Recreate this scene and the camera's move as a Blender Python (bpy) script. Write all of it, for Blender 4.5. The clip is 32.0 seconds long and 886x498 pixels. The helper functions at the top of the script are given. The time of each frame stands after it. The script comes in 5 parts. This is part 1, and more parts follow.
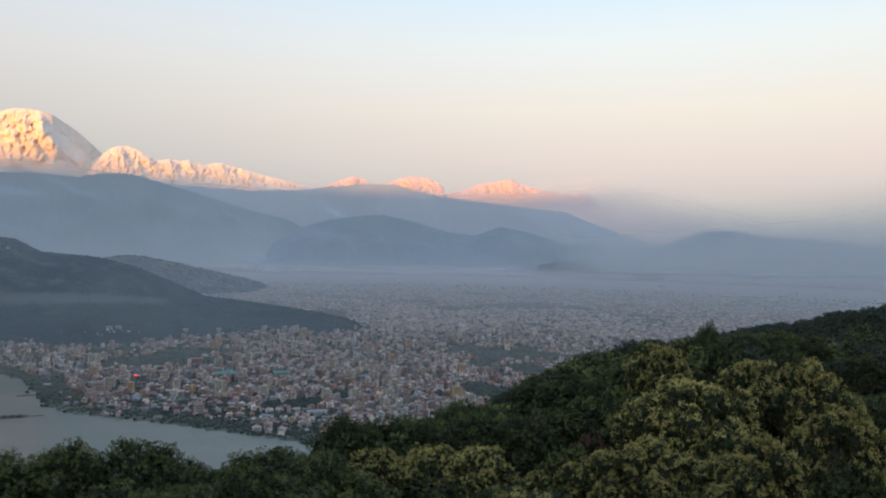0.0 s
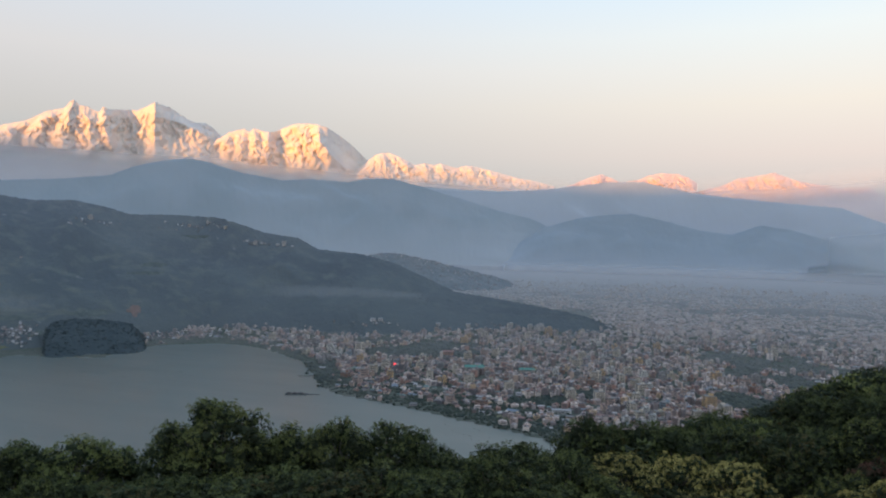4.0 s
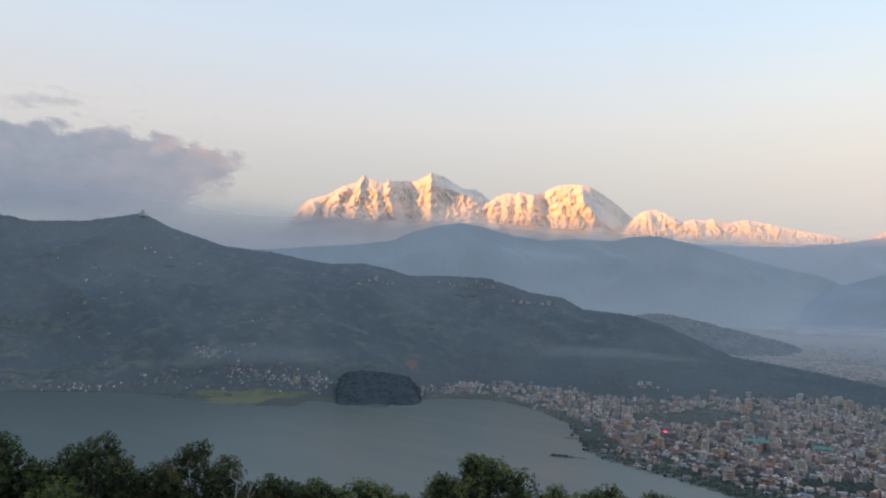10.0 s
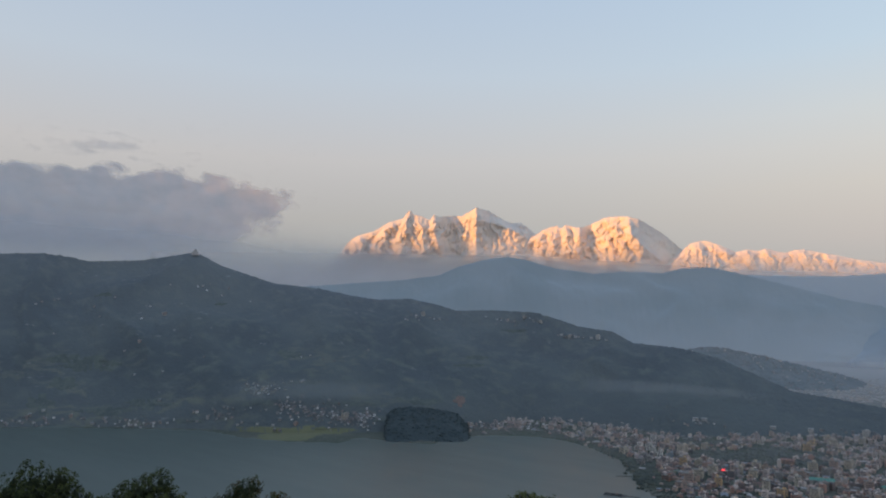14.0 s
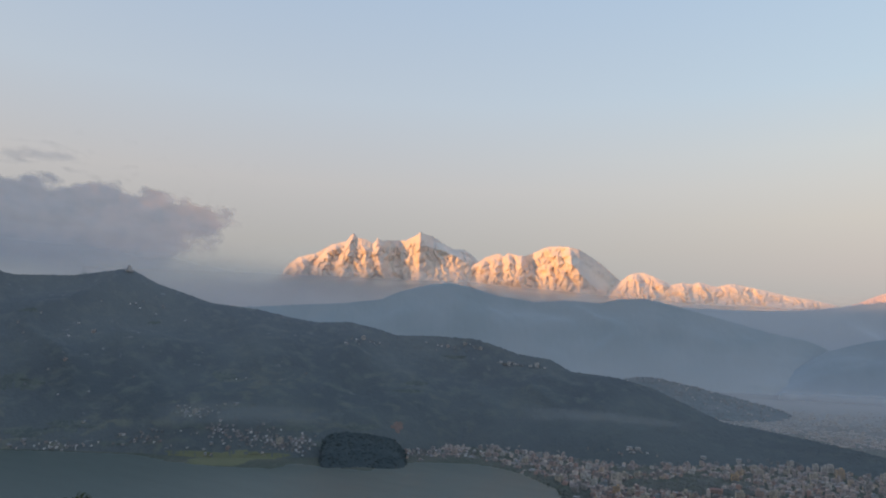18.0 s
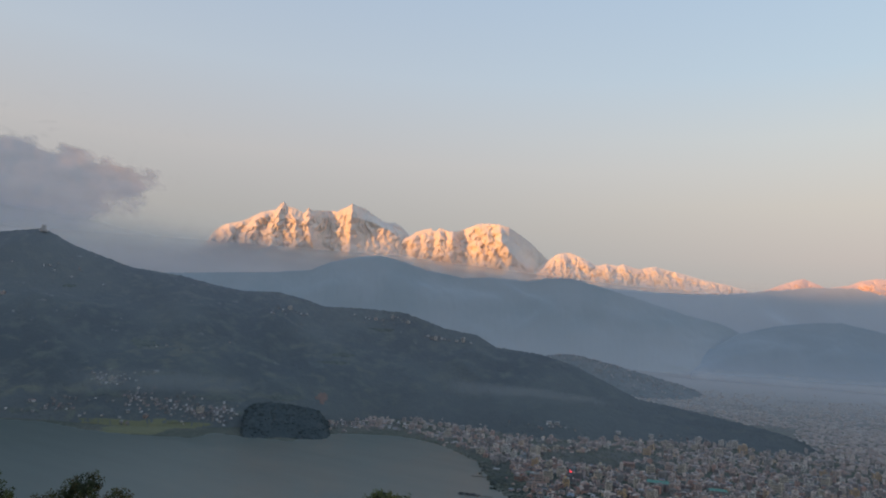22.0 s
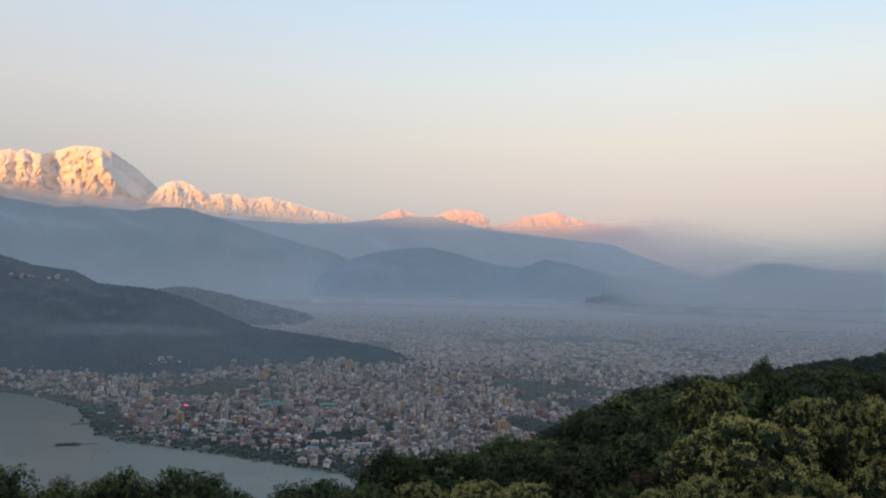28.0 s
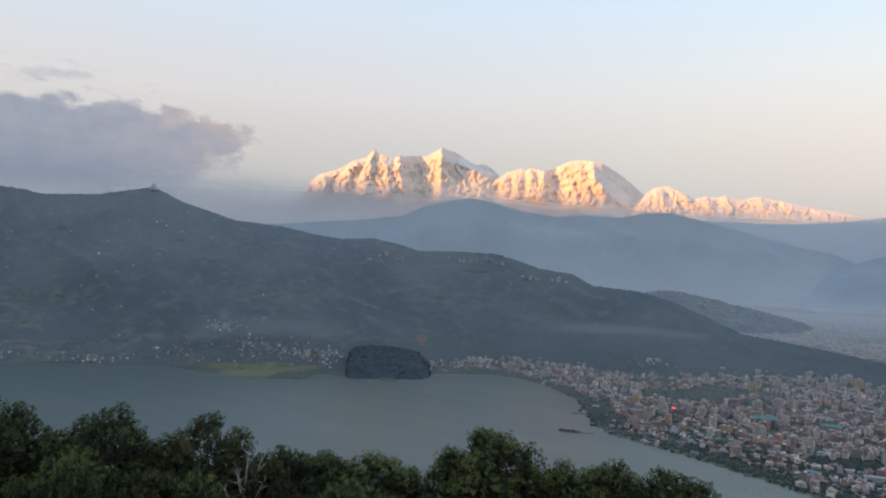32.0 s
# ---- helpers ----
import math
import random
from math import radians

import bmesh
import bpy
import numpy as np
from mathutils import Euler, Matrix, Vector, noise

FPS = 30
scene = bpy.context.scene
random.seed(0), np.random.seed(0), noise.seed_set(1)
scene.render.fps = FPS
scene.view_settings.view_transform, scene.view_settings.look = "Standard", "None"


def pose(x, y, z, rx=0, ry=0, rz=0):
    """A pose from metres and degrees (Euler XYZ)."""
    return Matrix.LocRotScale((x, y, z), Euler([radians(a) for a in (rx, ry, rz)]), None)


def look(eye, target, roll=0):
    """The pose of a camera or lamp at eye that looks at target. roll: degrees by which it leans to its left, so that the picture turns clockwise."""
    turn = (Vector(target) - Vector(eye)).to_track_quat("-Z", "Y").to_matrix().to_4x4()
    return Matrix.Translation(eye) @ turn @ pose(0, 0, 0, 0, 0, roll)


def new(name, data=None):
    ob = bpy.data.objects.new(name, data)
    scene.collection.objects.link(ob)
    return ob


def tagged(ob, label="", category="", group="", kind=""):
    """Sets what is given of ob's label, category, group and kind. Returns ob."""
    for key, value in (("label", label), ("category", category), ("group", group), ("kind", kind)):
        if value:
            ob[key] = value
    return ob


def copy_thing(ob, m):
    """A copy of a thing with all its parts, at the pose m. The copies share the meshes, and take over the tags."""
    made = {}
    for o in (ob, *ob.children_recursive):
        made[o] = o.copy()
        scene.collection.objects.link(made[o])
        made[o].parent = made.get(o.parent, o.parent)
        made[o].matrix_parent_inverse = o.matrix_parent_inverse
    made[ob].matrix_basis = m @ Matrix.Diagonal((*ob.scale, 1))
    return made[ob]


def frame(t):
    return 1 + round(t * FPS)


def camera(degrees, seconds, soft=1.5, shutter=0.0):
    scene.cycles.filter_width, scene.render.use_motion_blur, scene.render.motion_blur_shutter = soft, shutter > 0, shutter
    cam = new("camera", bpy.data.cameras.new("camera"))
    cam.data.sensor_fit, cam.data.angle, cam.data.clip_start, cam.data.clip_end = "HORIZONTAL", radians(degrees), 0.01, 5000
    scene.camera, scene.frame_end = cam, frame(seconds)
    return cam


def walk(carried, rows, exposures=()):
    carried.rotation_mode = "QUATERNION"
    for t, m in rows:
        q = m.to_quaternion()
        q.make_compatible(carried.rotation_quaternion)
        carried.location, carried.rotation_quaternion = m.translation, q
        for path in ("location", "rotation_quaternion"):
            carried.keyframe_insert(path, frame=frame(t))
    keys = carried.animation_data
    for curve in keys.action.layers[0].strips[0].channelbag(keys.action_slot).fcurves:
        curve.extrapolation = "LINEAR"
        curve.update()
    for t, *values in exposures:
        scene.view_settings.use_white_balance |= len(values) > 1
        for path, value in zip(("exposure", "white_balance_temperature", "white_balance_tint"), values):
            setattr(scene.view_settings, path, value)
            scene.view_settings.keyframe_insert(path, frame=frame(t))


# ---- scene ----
# ---- camera and its path ----
EYE = 350.0          # eye above the lake
cam = camera(63.3, 32.0, soft=2.1)
PATH = [
    (0.0, pose(0.00, 0.00, EYE + 0.00, 89.30, -1.20, -0.00)),
    (0.5, pose(0.00, 0.00, EYE + 0.00, 87.86, -1.65, 0.64)),
    (1.0, pose(0.00, 0.00, EYE + 0.00, 89.38, -2.52, 2.18)),
    (1.5, pose(0.00, 0.00, EYE + 0.00, 88.80, -2.86, 5.95)),
    (2.0, pose(0.00, 0.00, EYE + 0.00, 88.78, -3.30, 9.14)),
    (2.5, pose(0.00, 0.00, EYE + 0.00, 89.01, -3.26, 9.96)),
    (3.0, pose(0.00, 0.00, EYE + 0.00, 88.15, -2.11, 12.79)),
    (3.5, pose(0.00, 0.00, EYE + 0.00, 88.64, -1.40, 16.59)),
    (5.5, pose(0.00, 0.00, EYE + 0.00, 87.98, -0.76, 25.18)),
    (6.0, pose(0.00, 0.00, EYE + 0.00, 87.54, -0.15, 27.87)),
    (6.5, pose(0.00, 0.00, EYE + 0.00, 87.95, -0.07, 30.57)),
    (7.0, pose(0.00, 0.00, EYE + 0.00, 89.05, 1.46, 37.83)),
    (7.5, pose(0.00, 0.00, EYE + 0.00, 90.23, 2.23, 45.76)),
    (8.0, pose(0.00, 0.00, EYE + 0.00, 90.17, 1.44, 47.28)),
    (8.5, pose(0.00, 0.00, EYE + 0.00, 91.58, -1.00, 44.28)),
    (9.0, pose(0.00, 0.00, EYE + 0.00, 92.43, -0.61, 41.68)),
    (9.5, pose(0.00, 0.00, EYE + 0.00, 94.30, -0.55, 42.55)),
    (10.0, pose(0.00, 0.00, EYE + 0.00, 93.18, -1.13, 40.18)),
    (10.5, pose(0.00, 0.00, EYE + 0.00, 92.35, -0.74, 39.78)),
    (11.0, pose(0.00, 0.00, EYE + 0.00, 93.73, -1.94, 39.94)),
    (11.5, pose(0.00, 0.00, EYE + 0.00, 94.21, -1.56, 38.88)),
    (12.0, pose(0.00, 0.00, EYE + 0.00, 93.97, -0.76, 38.78)),
    (12.5, pose(0.00, 0.00, EYE + 0.00, 94.54, -0.66, 38.58)),
    (13.0, pose(0.00, 0.00, EYE + 0.00, 94.99, -0.83, 42.08)),
    (13.5, pose(0.00, 0.00, EYE + 0.00, 96.03, -0.38, 42.45)),
    (14.0, pose(0.00, 0.00, EYE + 0.00, 95.89, -0.56, 43.90)),
    (14.5, pose(0.00, 0.00, EYE + 0.00, 96.21, -0.99, 41.91)),
    (16.5, pose(0.00, 0.00, EYE + 0.00, 97.42, -1.11, 39.68)),
    (17.0, pose(0.00, 0.00, EYE + 0.00, 96.78, -2.38, 40.57)),
    (17.5, pose(0.00, 0.00, EYE + 0.00, 96.03, -2.19, 40.76)),
    (18.0, pose(0.00, 0.00, EYE + 0.00, 97.97, -1.86, 39.19)),
    (18.5, pose(0.00, 0.00, EYE + 0.00, 97.52, -1.96, 38.19)),
    (19.0, pose(0.00, 0.00, EYE + 0.00, 97.45, -1.99, 38.55)),
    (19.5, pose(0.00, 0.00, EYE + 0.00, 96.82, -2.45, 38.65)),
    (20.0, pose(0.00, 0.00, EYE + 0.00, 97.72, -2.23, 38.52)),
    (20.5, pose(0.00, 0.00, EYE + 0.00, 97.73, -2.33, 37.91)),
    (21.0, pose(0.00, 0.00, EYE + 0.00, 97.87, -2.60, 37.59)),
    (21.5, pose(0.00, 0.00, EYE + 0.00, 97.62, -3.43, 35.04)),
    (22.0, pose(0.00, 0.00, EYE + 0.00, 96.16, -3.45, 33.47)),
    (22.5, pose(0.00, 0.00, EYE + 0.00, 97.21, -1.33, 31.44)),
    (23.0, pose(0.00, 0.00, EYE + 0.00, 96.15, -2.40, 23.59)),
    (23.5, pose(0.00, 0.00, EYE + 0.00, 95.18, -2.44, 20.13)),
    (24.0, pose(0.00, 0.00, EYE + 0.00, 95.44, -1.83, 17.39)),
    (24.5, pose(0.00, 0.00, EYE + 0.00, 94.58, -1.56, 10.89)),
    (25.0, pose(0.00, 0.00, EYE + 0.00, 92.90, -1.52, -0.09)),
    (25.5, pose(0.00, 0.00, EYE + 0.00, 92.81, -3.01, -7.12)),
    (26.5, pose(0.00, 0.00, EYE + 0.00, 93.09, -2.12, -12.60)),
    (27.5, pose(0.00, 0.00, EYE + 0.00, 93.36, -1.23, -3.33)),
    (28.0, pose(0.00, 0.00, EYE + 0.00, 91.81, -1.28, 3.61)),
    (28.5, pose(0.00, 0.00, EYE + 0.00, 90.22, -1.41, 11.47)),
    (29.0, pose(0.00, 0.00, EYE + 0.00, 91.31, -1.31, 18.82)),
    (29.5, pose(0.00, 0.00, EYE + 0.00, 91.30, -0.13, 26.75)),
    (30.0, pose(0.00, 0.00, EYE + 0.00, 91.07, -1.11, 31.30)),
    (30.5, pose(0.00, 0.00, EYE + 0.00, 91.33, -1.25, 32.68)),
    (31.0, pose(0.00, 0.00, EYE + 0.00, 91.28, -1.21, 34.79)),
    (31.5, pose(0.00, 0.00, EYE + 0.00, 90.82, -1.08, 39.28)),
    (32.0, pose(0.00, 0.00, EYE + 0.00, 91.21, -1.53, 40.96)),
]
EXPOSURES = [
    (0.0, 0.14), (1.0, 0.16), (3.0, 0.15), (6.0, 0.28), (8.0, 0.26), (9.0, 0.19), (11.0, 0.15), (12.0, 0.08), (13.0, -0.05), (14.0, -0.21), (17.0, -0.25), (19.0, -0.28), (21.0, -0.3), (23.0, -0.31), (25.0, -0.1), (28.0, 0.0), (30.0, 0.12), (32.0, 0.2),
]
walk(cam, PATH, EXPOSURES)

# ---- sky, sun ----
SUN_SIDE = 161.0     # degrees to the left of the first view
SUN_HEIGHT = 4.3
SUN_WAY = Vector((-math.sin(radians(SUN_SIDE)) * math.cos(radians(SUN_HEIGHT)),
                  math.cos(radians(SUN_SIDE)) * math.cos(radians(SUN_HEIGHT)), math.sin(radians(SUN_HEIGHT))))


def make_world():
    world = bpy.data.worlds.new("evening_sky")
    scene.world = world
    world.use_nodes = True
    nt = world.node_tree
    nt.nodes.clear()
    n, l = nt.nodes, nt.links
    out = n.new("ShaderNodeOutputWorld")
    sky = n.new("ShaderNodeTexSky")
    sky.sky_type = "NISHITA"
    sky.sun_disc = False
    sky.sun_elevation = radians(SUN_HEIGHT)
    sky.sun_rotation = radians(-SUN_SIDE)
    sky.altitude = 1100
    sky.dust_density = 3.0
    low = n.new("ShaderNodeBackground")
    low.inputs["Strength"].default_value = 0.05
    l.new(sky.outputs[0], low.inputs["Color"])
    # dusk gradient: rose and cream near the horizon, pale blue above
    tc = n.new("ShaderNodeTexCoord")
    sep = n.new("ShaderNodeSeparateXYZ")
    l.new(tc.outputs["Generated"], sep.inputs[0])
    cool = ramp(nt, SKY_LEFT)
    warm = ramp(nt, SKY_RIGHT)
    for r in (cool, warm):
        l.new(sep.outputs["Z"], r.inputs[0])
    side = n.new("ShaderNodeMapRange")
    side.interpolation_type = "SMOOTHSTEP"
    side.inputs["From Min"].default_value = -0.85
    side.inputs["From Max"].default_value = 0.35
    l.new(sep.outputs["X"], side.inputs["Value"])
    mix = n.new("ShaderNodeMix")
    mix.data_type = "RGBA"
    l.new(side.outputs[0], mix.inputs["Factor"])
    l.new(cool.outputs[0], mix.inputs["A"])
    l.new(warm.outputs[0], mix.inputs["B"])
    high = n.new("ShaderNodeBackground")
    high.inputs["Strength"].default_value = 0.9
    l.new(mix.outputs["Result"], high.inputs["Color"])
    add = n.new("ShaderNodeAddShader")
    l.new(low.outputs[0], add.inputs[0])
    l.new(high.outputs[0], add.inputs[1])
    l.new(add.outputs[0], out.inputs["Surface"])


def ramp(nt, stops):
    r = nt.nodes.new("ShaderNodeValToRGB")
    cr = r.color_ramp
    while len(cr.elements) > 1:
        cr.elements.remove(cr.elements[-1])
    for i, (at, col) in enumerate(stops):
        e = cr.elements[0] if i == 0 else cr.elements.new(at)
        e.position = at
        e.color = (*col, 1)
    return r


SKY_LEFT = [(0.0, (0.30, 0.34, 0.40)), (0.08, (0.38, 0.39, 0.43)), (0.14, (0.52, 0.48, 0.47)), (0.22, (0.65, 0.61, 0.60)), (0.33, (0.62, 0.69, 0.78)), (0.5, (0.50, 0.64, 0.84)), (1.0, (0.36, 0.48, 0.70))]
SKY_RIGHT = [(0.0, (0.29, 0.36, 0.46)), (0.035, (0.38, 0.41, 0.48)), (0.065, (0.51, 0.43, 0.48)), (0.11, (0.68, 0.53, 0.51)), (0.175, (0.80, 0.68, 0.58)), (0.26, (0.79, 0.80, 0.77)), (0.34, (0.64, 0.79, 0.91)), (0.5, (0.53, 0.71, 0.93)), (1.0, (0.36, 0.48, 0.70))]
make_world()

sun = new("sun", bpy.data.lights.new("sun", "SUN"))
sun.data.energy = 5.0
sun.data.color = (1.0, 0.43, 0.10)
sun.data.angle = radians(1.4)
sun.matrix_world = look(SUN_WAY * 1000, (0, 0, 0))


# ---- materials ----
def material(name, colour, rough=0.9, second=None, scale=0.02, third=None, fine=1.0, bump=0.0, bump_scale=1.0, metal=0.0, air=None, near=900.0, far=5200.0, island=0.0, spread=None, thin=0.0, line=None, fields=None):
    """Two-scale procedural surface. air: haze tone mixed into the base colour with distance."""
    mat = bpy.data.materials.new(name)
    mat.use_nodes = True
    nt = mat.node_tree
    n, l = nt.nodes, nt.links
    p = n["Principled BSDF"]
    p.inputs["Roughness"].default_value = rough
    p.inputs["Metallic"].default_value = metal
    p.inputs["Specular IOR Level"].default_value = 0.25
    geo = n.new("ShaderNodeNewGeometry")
    base = n.new("ShaderNodeRGB")
    base.outputs[0].default_value = (*colour, 1)
    result = base.outputs[0]
    if spread:
        r = ramp(nt, spread)
        r.color_ramp.interpolation = "CONSTANT"
        l.new(geo.outputs["Random Per Island"], r.inputs[0])
        result = r.outputs[0]

    def blend(a, b, fac, mode="MIX"):
        m = n.new("ShaderNodeMix")
        m.data_type = "RGBA"
        m.blend_type = mode
        if isinstance(fac, float):
            m.inputs["Factor"].default_value = fac
        else:
            l.new(fac, m.inputs["Factor"])
        for sock, v in ((m.inputs["A"], a), (m.inputs["B"], b)):
            if isinstance(v, tuple):
                sock.default_value = (*v, 1)
            else:
                l.new(v, sock)
        return m.outputs["Result"]

    def noise_fac(sc, lo, hi, detail=5.0):
        t = n.new("ShaderNodeTexNoise")
        t.inputs["Scale"].default_value = sc
        t.inputs["Detail"].default_value = detail
        l.new(geo.outputs["Position"], t.inputs["Vector"])
        m = n.new("ShaderNodeMapRange")
        m.inputs["From Min"].default_value = lo
        m.inputs["From Max"].default_value = hi
        l.new(t.outputs["Fac"], m.inputs["Value"])
        return m.outputs[0]

    if second:
        result = blend(result, second, noise_fac(scale, 0.42, 0.6))
    if third:
        result = blend(result, third, noise_fac(scale * 6.3 * fine, 0.5, 0.72))
    # lower slopes blend to a haze tone painted into the base colour
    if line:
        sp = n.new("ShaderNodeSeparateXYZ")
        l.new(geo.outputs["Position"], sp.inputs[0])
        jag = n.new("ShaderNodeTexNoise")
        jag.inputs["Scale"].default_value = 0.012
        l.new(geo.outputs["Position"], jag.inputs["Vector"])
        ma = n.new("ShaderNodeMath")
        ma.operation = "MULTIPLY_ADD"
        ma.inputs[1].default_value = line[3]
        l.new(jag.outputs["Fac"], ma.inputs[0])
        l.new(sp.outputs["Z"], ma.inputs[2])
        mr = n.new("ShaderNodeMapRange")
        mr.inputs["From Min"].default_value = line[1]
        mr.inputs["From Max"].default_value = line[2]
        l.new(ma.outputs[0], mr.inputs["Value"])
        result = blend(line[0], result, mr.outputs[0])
    if fields:
        # open terraces low on the slope, in loose groups between the woods
        warp = n.new("ShaderNodeMapping")
        warp.inputs["Rotation"].default_value = (0.0, 0.0, radians(28))
        warp.inputs["Scale"].default_value = (1.0, 1.0, 2.4)
        l.new(geo.outputs["Position"], warp.inputs["Vector"])

        def spots(sc, lo, hi, detail):
            t = n.new("ShaderNodeTexNoise")
            t.inputs["Scale"].default_value = sc
            t.inputs["Detail"].default_value = detail
            t.inputs["Distortion"].default_value = 0.6
            l.new(warp.outputs[0], t.inputs["Vector"])
            m = n.new("ShaderNodeMapRange")
            m.interpolation_type = "SMOOTHSTEP"
            m.inputs["From Min"].default_value = lo
            m.inputs["From Max"].default_value = hi
            l.new(t.outputs["Fac"], m.inputs["Value"])
            return m.outputs[0]

        def times(a, b):
            m = n.new("ShaderNodeMath")
            m.operation = "MULTIPLY"
            l.new(a, m.inputs[0])
            l.new(b, m.inputs[1])
            return m.outputs[0]

        sp = n.new("ShaderNodeSeparateXYZ")
        l.new(geo.outputs["Position"], sp.inputs[0])
        masks = []
        for axis, lo, hi in fields[1:]:
            m = n.new("ShaderNodeMapRange")
            m.inputs["From Min"].default_value = lo
            m.inputs["From Max"].default_value = hi
            l.new(sp.outputs[axis], m.inputs["Value"])
            masks.append(m.outputs[0])
        fac = times(times(spots(0.013, 0.5, 0.66, 3.0), spots(0.0034, 0.44, 0.58, 2.0)), times(masks[0], masks[1]))
        result = blend(result, fields[0], fac)
        pale = times(times(spots(0.03, 0.66, 0.74, 2.0), spots(0.004, 0.48, 0.6, 2.0)), masks[1])
        result = blend(result, (0.19, 0.20, 0.20), pale)
    if island:
        info = n.new("ShaderNodeObjectInfo")
        mr = n.new("ShaderNodeMapRange")
        mr.inputs["To Min"].default_value = 1 - island
        mr.inputs["To Max"].default_value = 1 + island
        l.new(info.outputs["Random"], mr.inputs["Value"])
        hsv = n.new("ShaderNodeHueSaturation")
        l.new(mr.outputs[0], hsv.inputs["Value"])
        l.new(result, hsv.inputs["Color"])
        result = hsv.outputs[0]
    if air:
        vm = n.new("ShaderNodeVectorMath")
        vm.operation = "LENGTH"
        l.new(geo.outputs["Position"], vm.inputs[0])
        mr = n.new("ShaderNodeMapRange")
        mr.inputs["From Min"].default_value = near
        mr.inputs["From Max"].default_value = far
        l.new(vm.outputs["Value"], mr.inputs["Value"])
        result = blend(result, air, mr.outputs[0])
    l.new(result, p.inputs["Base Color"])
    if bump:
        t = n.new("ShaderNodeTexNoise")
        t.inputs["Scale"].default_value = bump_scale
        t.inputs["Detail"].default_value = 6.0
        l.new(geo.outputs["Position"], t.inputs["Vector"])
        b = n.new("ShaderNodeBump")
        b.inputs["Strength"].default_value = min(1.0, bump)
        b.inputs["Distance"].default_value = bump / bump_scale
        l.new(t.outputs["Fac"], b.inputs["Height"])
        l.new(b.outputs[0], p.inputs["Normal"])
    if thin:
        tr = n.new("ShaderNodeBsdfTranslucent")
        l.new(result, tr.inputs["Color"])
        mx = n.new("ShaderNodeMixShader")
        mx.inputs[0].default_value = thin
        l.new(p.outputs[0], mx.inputs[1])
        l.new(tr.outputs[0], mx.inputs[2])
        l.new(mx.outputs[0], n["Material Output"].inputs["Surface"])
    return mat


# haze tones that base colours fade to with distance
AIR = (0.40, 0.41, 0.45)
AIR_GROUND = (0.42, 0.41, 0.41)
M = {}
# hill and range colours carry haze, with a hazier tone low down
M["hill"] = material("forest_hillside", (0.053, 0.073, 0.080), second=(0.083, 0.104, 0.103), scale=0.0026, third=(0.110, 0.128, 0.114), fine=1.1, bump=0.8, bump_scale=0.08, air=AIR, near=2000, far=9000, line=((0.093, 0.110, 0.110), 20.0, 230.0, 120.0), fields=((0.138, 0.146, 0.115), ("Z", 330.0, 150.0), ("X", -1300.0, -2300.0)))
M["terrace"] = material("terraced_fields", (0.125, 0.143, 0.132), second=(0.088, 0.107, 0.106), scale=0.03, third=(0.165, 0.18, 0.158), bump=0.2, bump_scale=0.05)
M["second"] = material("built_ridge", (0.212, 0.235, 0.247), second=(0.242, 0.258, 0.266), scale=0.01, third=(0.19, 0.213, 0.222), bump=0.8, bump_scale=0.03)
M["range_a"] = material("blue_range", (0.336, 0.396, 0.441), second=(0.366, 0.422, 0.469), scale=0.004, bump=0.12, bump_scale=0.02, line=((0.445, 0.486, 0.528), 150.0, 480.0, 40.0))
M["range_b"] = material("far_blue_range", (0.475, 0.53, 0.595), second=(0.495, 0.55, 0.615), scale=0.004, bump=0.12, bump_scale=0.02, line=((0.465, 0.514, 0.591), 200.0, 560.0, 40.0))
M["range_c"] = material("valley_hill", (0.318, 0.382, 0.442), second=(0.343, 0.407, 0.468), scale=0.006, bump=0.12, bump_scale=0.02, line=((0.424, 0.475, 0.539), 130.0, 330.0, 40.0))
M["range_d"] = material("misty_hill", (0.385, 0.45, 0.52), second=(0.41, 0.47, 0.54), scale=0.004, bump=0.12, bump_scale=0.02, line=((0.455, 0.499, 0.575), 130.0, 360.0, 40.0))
M["range_k"] = material("knoll_woods", (0.20, 0.245, 0.285), second=(0.215, 0.26, 0.30), scale=0.02, bump=0.2, bump_scale=0.05)
# sunset warmth is painted into the snow, pink haze into the far peaks
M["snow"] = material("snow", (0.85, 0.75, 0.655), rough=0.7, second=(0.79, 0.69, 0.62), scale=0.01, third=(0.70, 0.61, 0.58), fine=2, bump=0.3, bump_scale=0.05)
M["snow_far"] = material("pink_haze_snow", (0.80, 0.62, 0.57), rough=0.8, second=(0.74, 0.57, 0.53), scale=0.01, third=(0.66, 0.54, 0.52), fine=2, bump=0.2, bump_scale=0.05)
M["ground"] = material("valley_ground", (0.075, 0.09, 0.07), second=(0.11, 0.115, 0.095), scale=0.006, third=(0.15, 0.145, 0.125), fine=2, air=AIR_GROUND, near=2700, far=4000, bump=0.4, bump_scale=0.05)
M["slope"] = material("forest_floor", (0.03, 0.04, 0.02), second=(0.05, 0.05, 0.03), scale=0.05, third=(0.02, 0.03, 0.015), bump=1.0, bump_scale=0.5)
M["leaf"] = material("green_leaves", (0.128, 0.145, 0.044), rough=0.85, second=(0.164, 0.172, 0.053), scale=0.5, third=(0.084, 0.102, 0.034), thin=0.25, island=0.25)
M["leaf_dark"] = material("dark_leaves", (0.082, 0.100, 0.034), rough=0.85, second=(0.112, 0.126, 0.041), scale=0.4, third=(0.055, 0.070, 0.026), thin=0.2, island=0.25)
# dark tone that paints crown shade on inner leaves and undersides
M["leaf_shade"] = material("painted_leaf_shade", (0.030, 0.040, 0.018), rough=0.85, second=(0.038, 0.048, 0.022), scale=0.4, third=(0.022, 0.03, 0.014), thin=0.1, island=0.25)
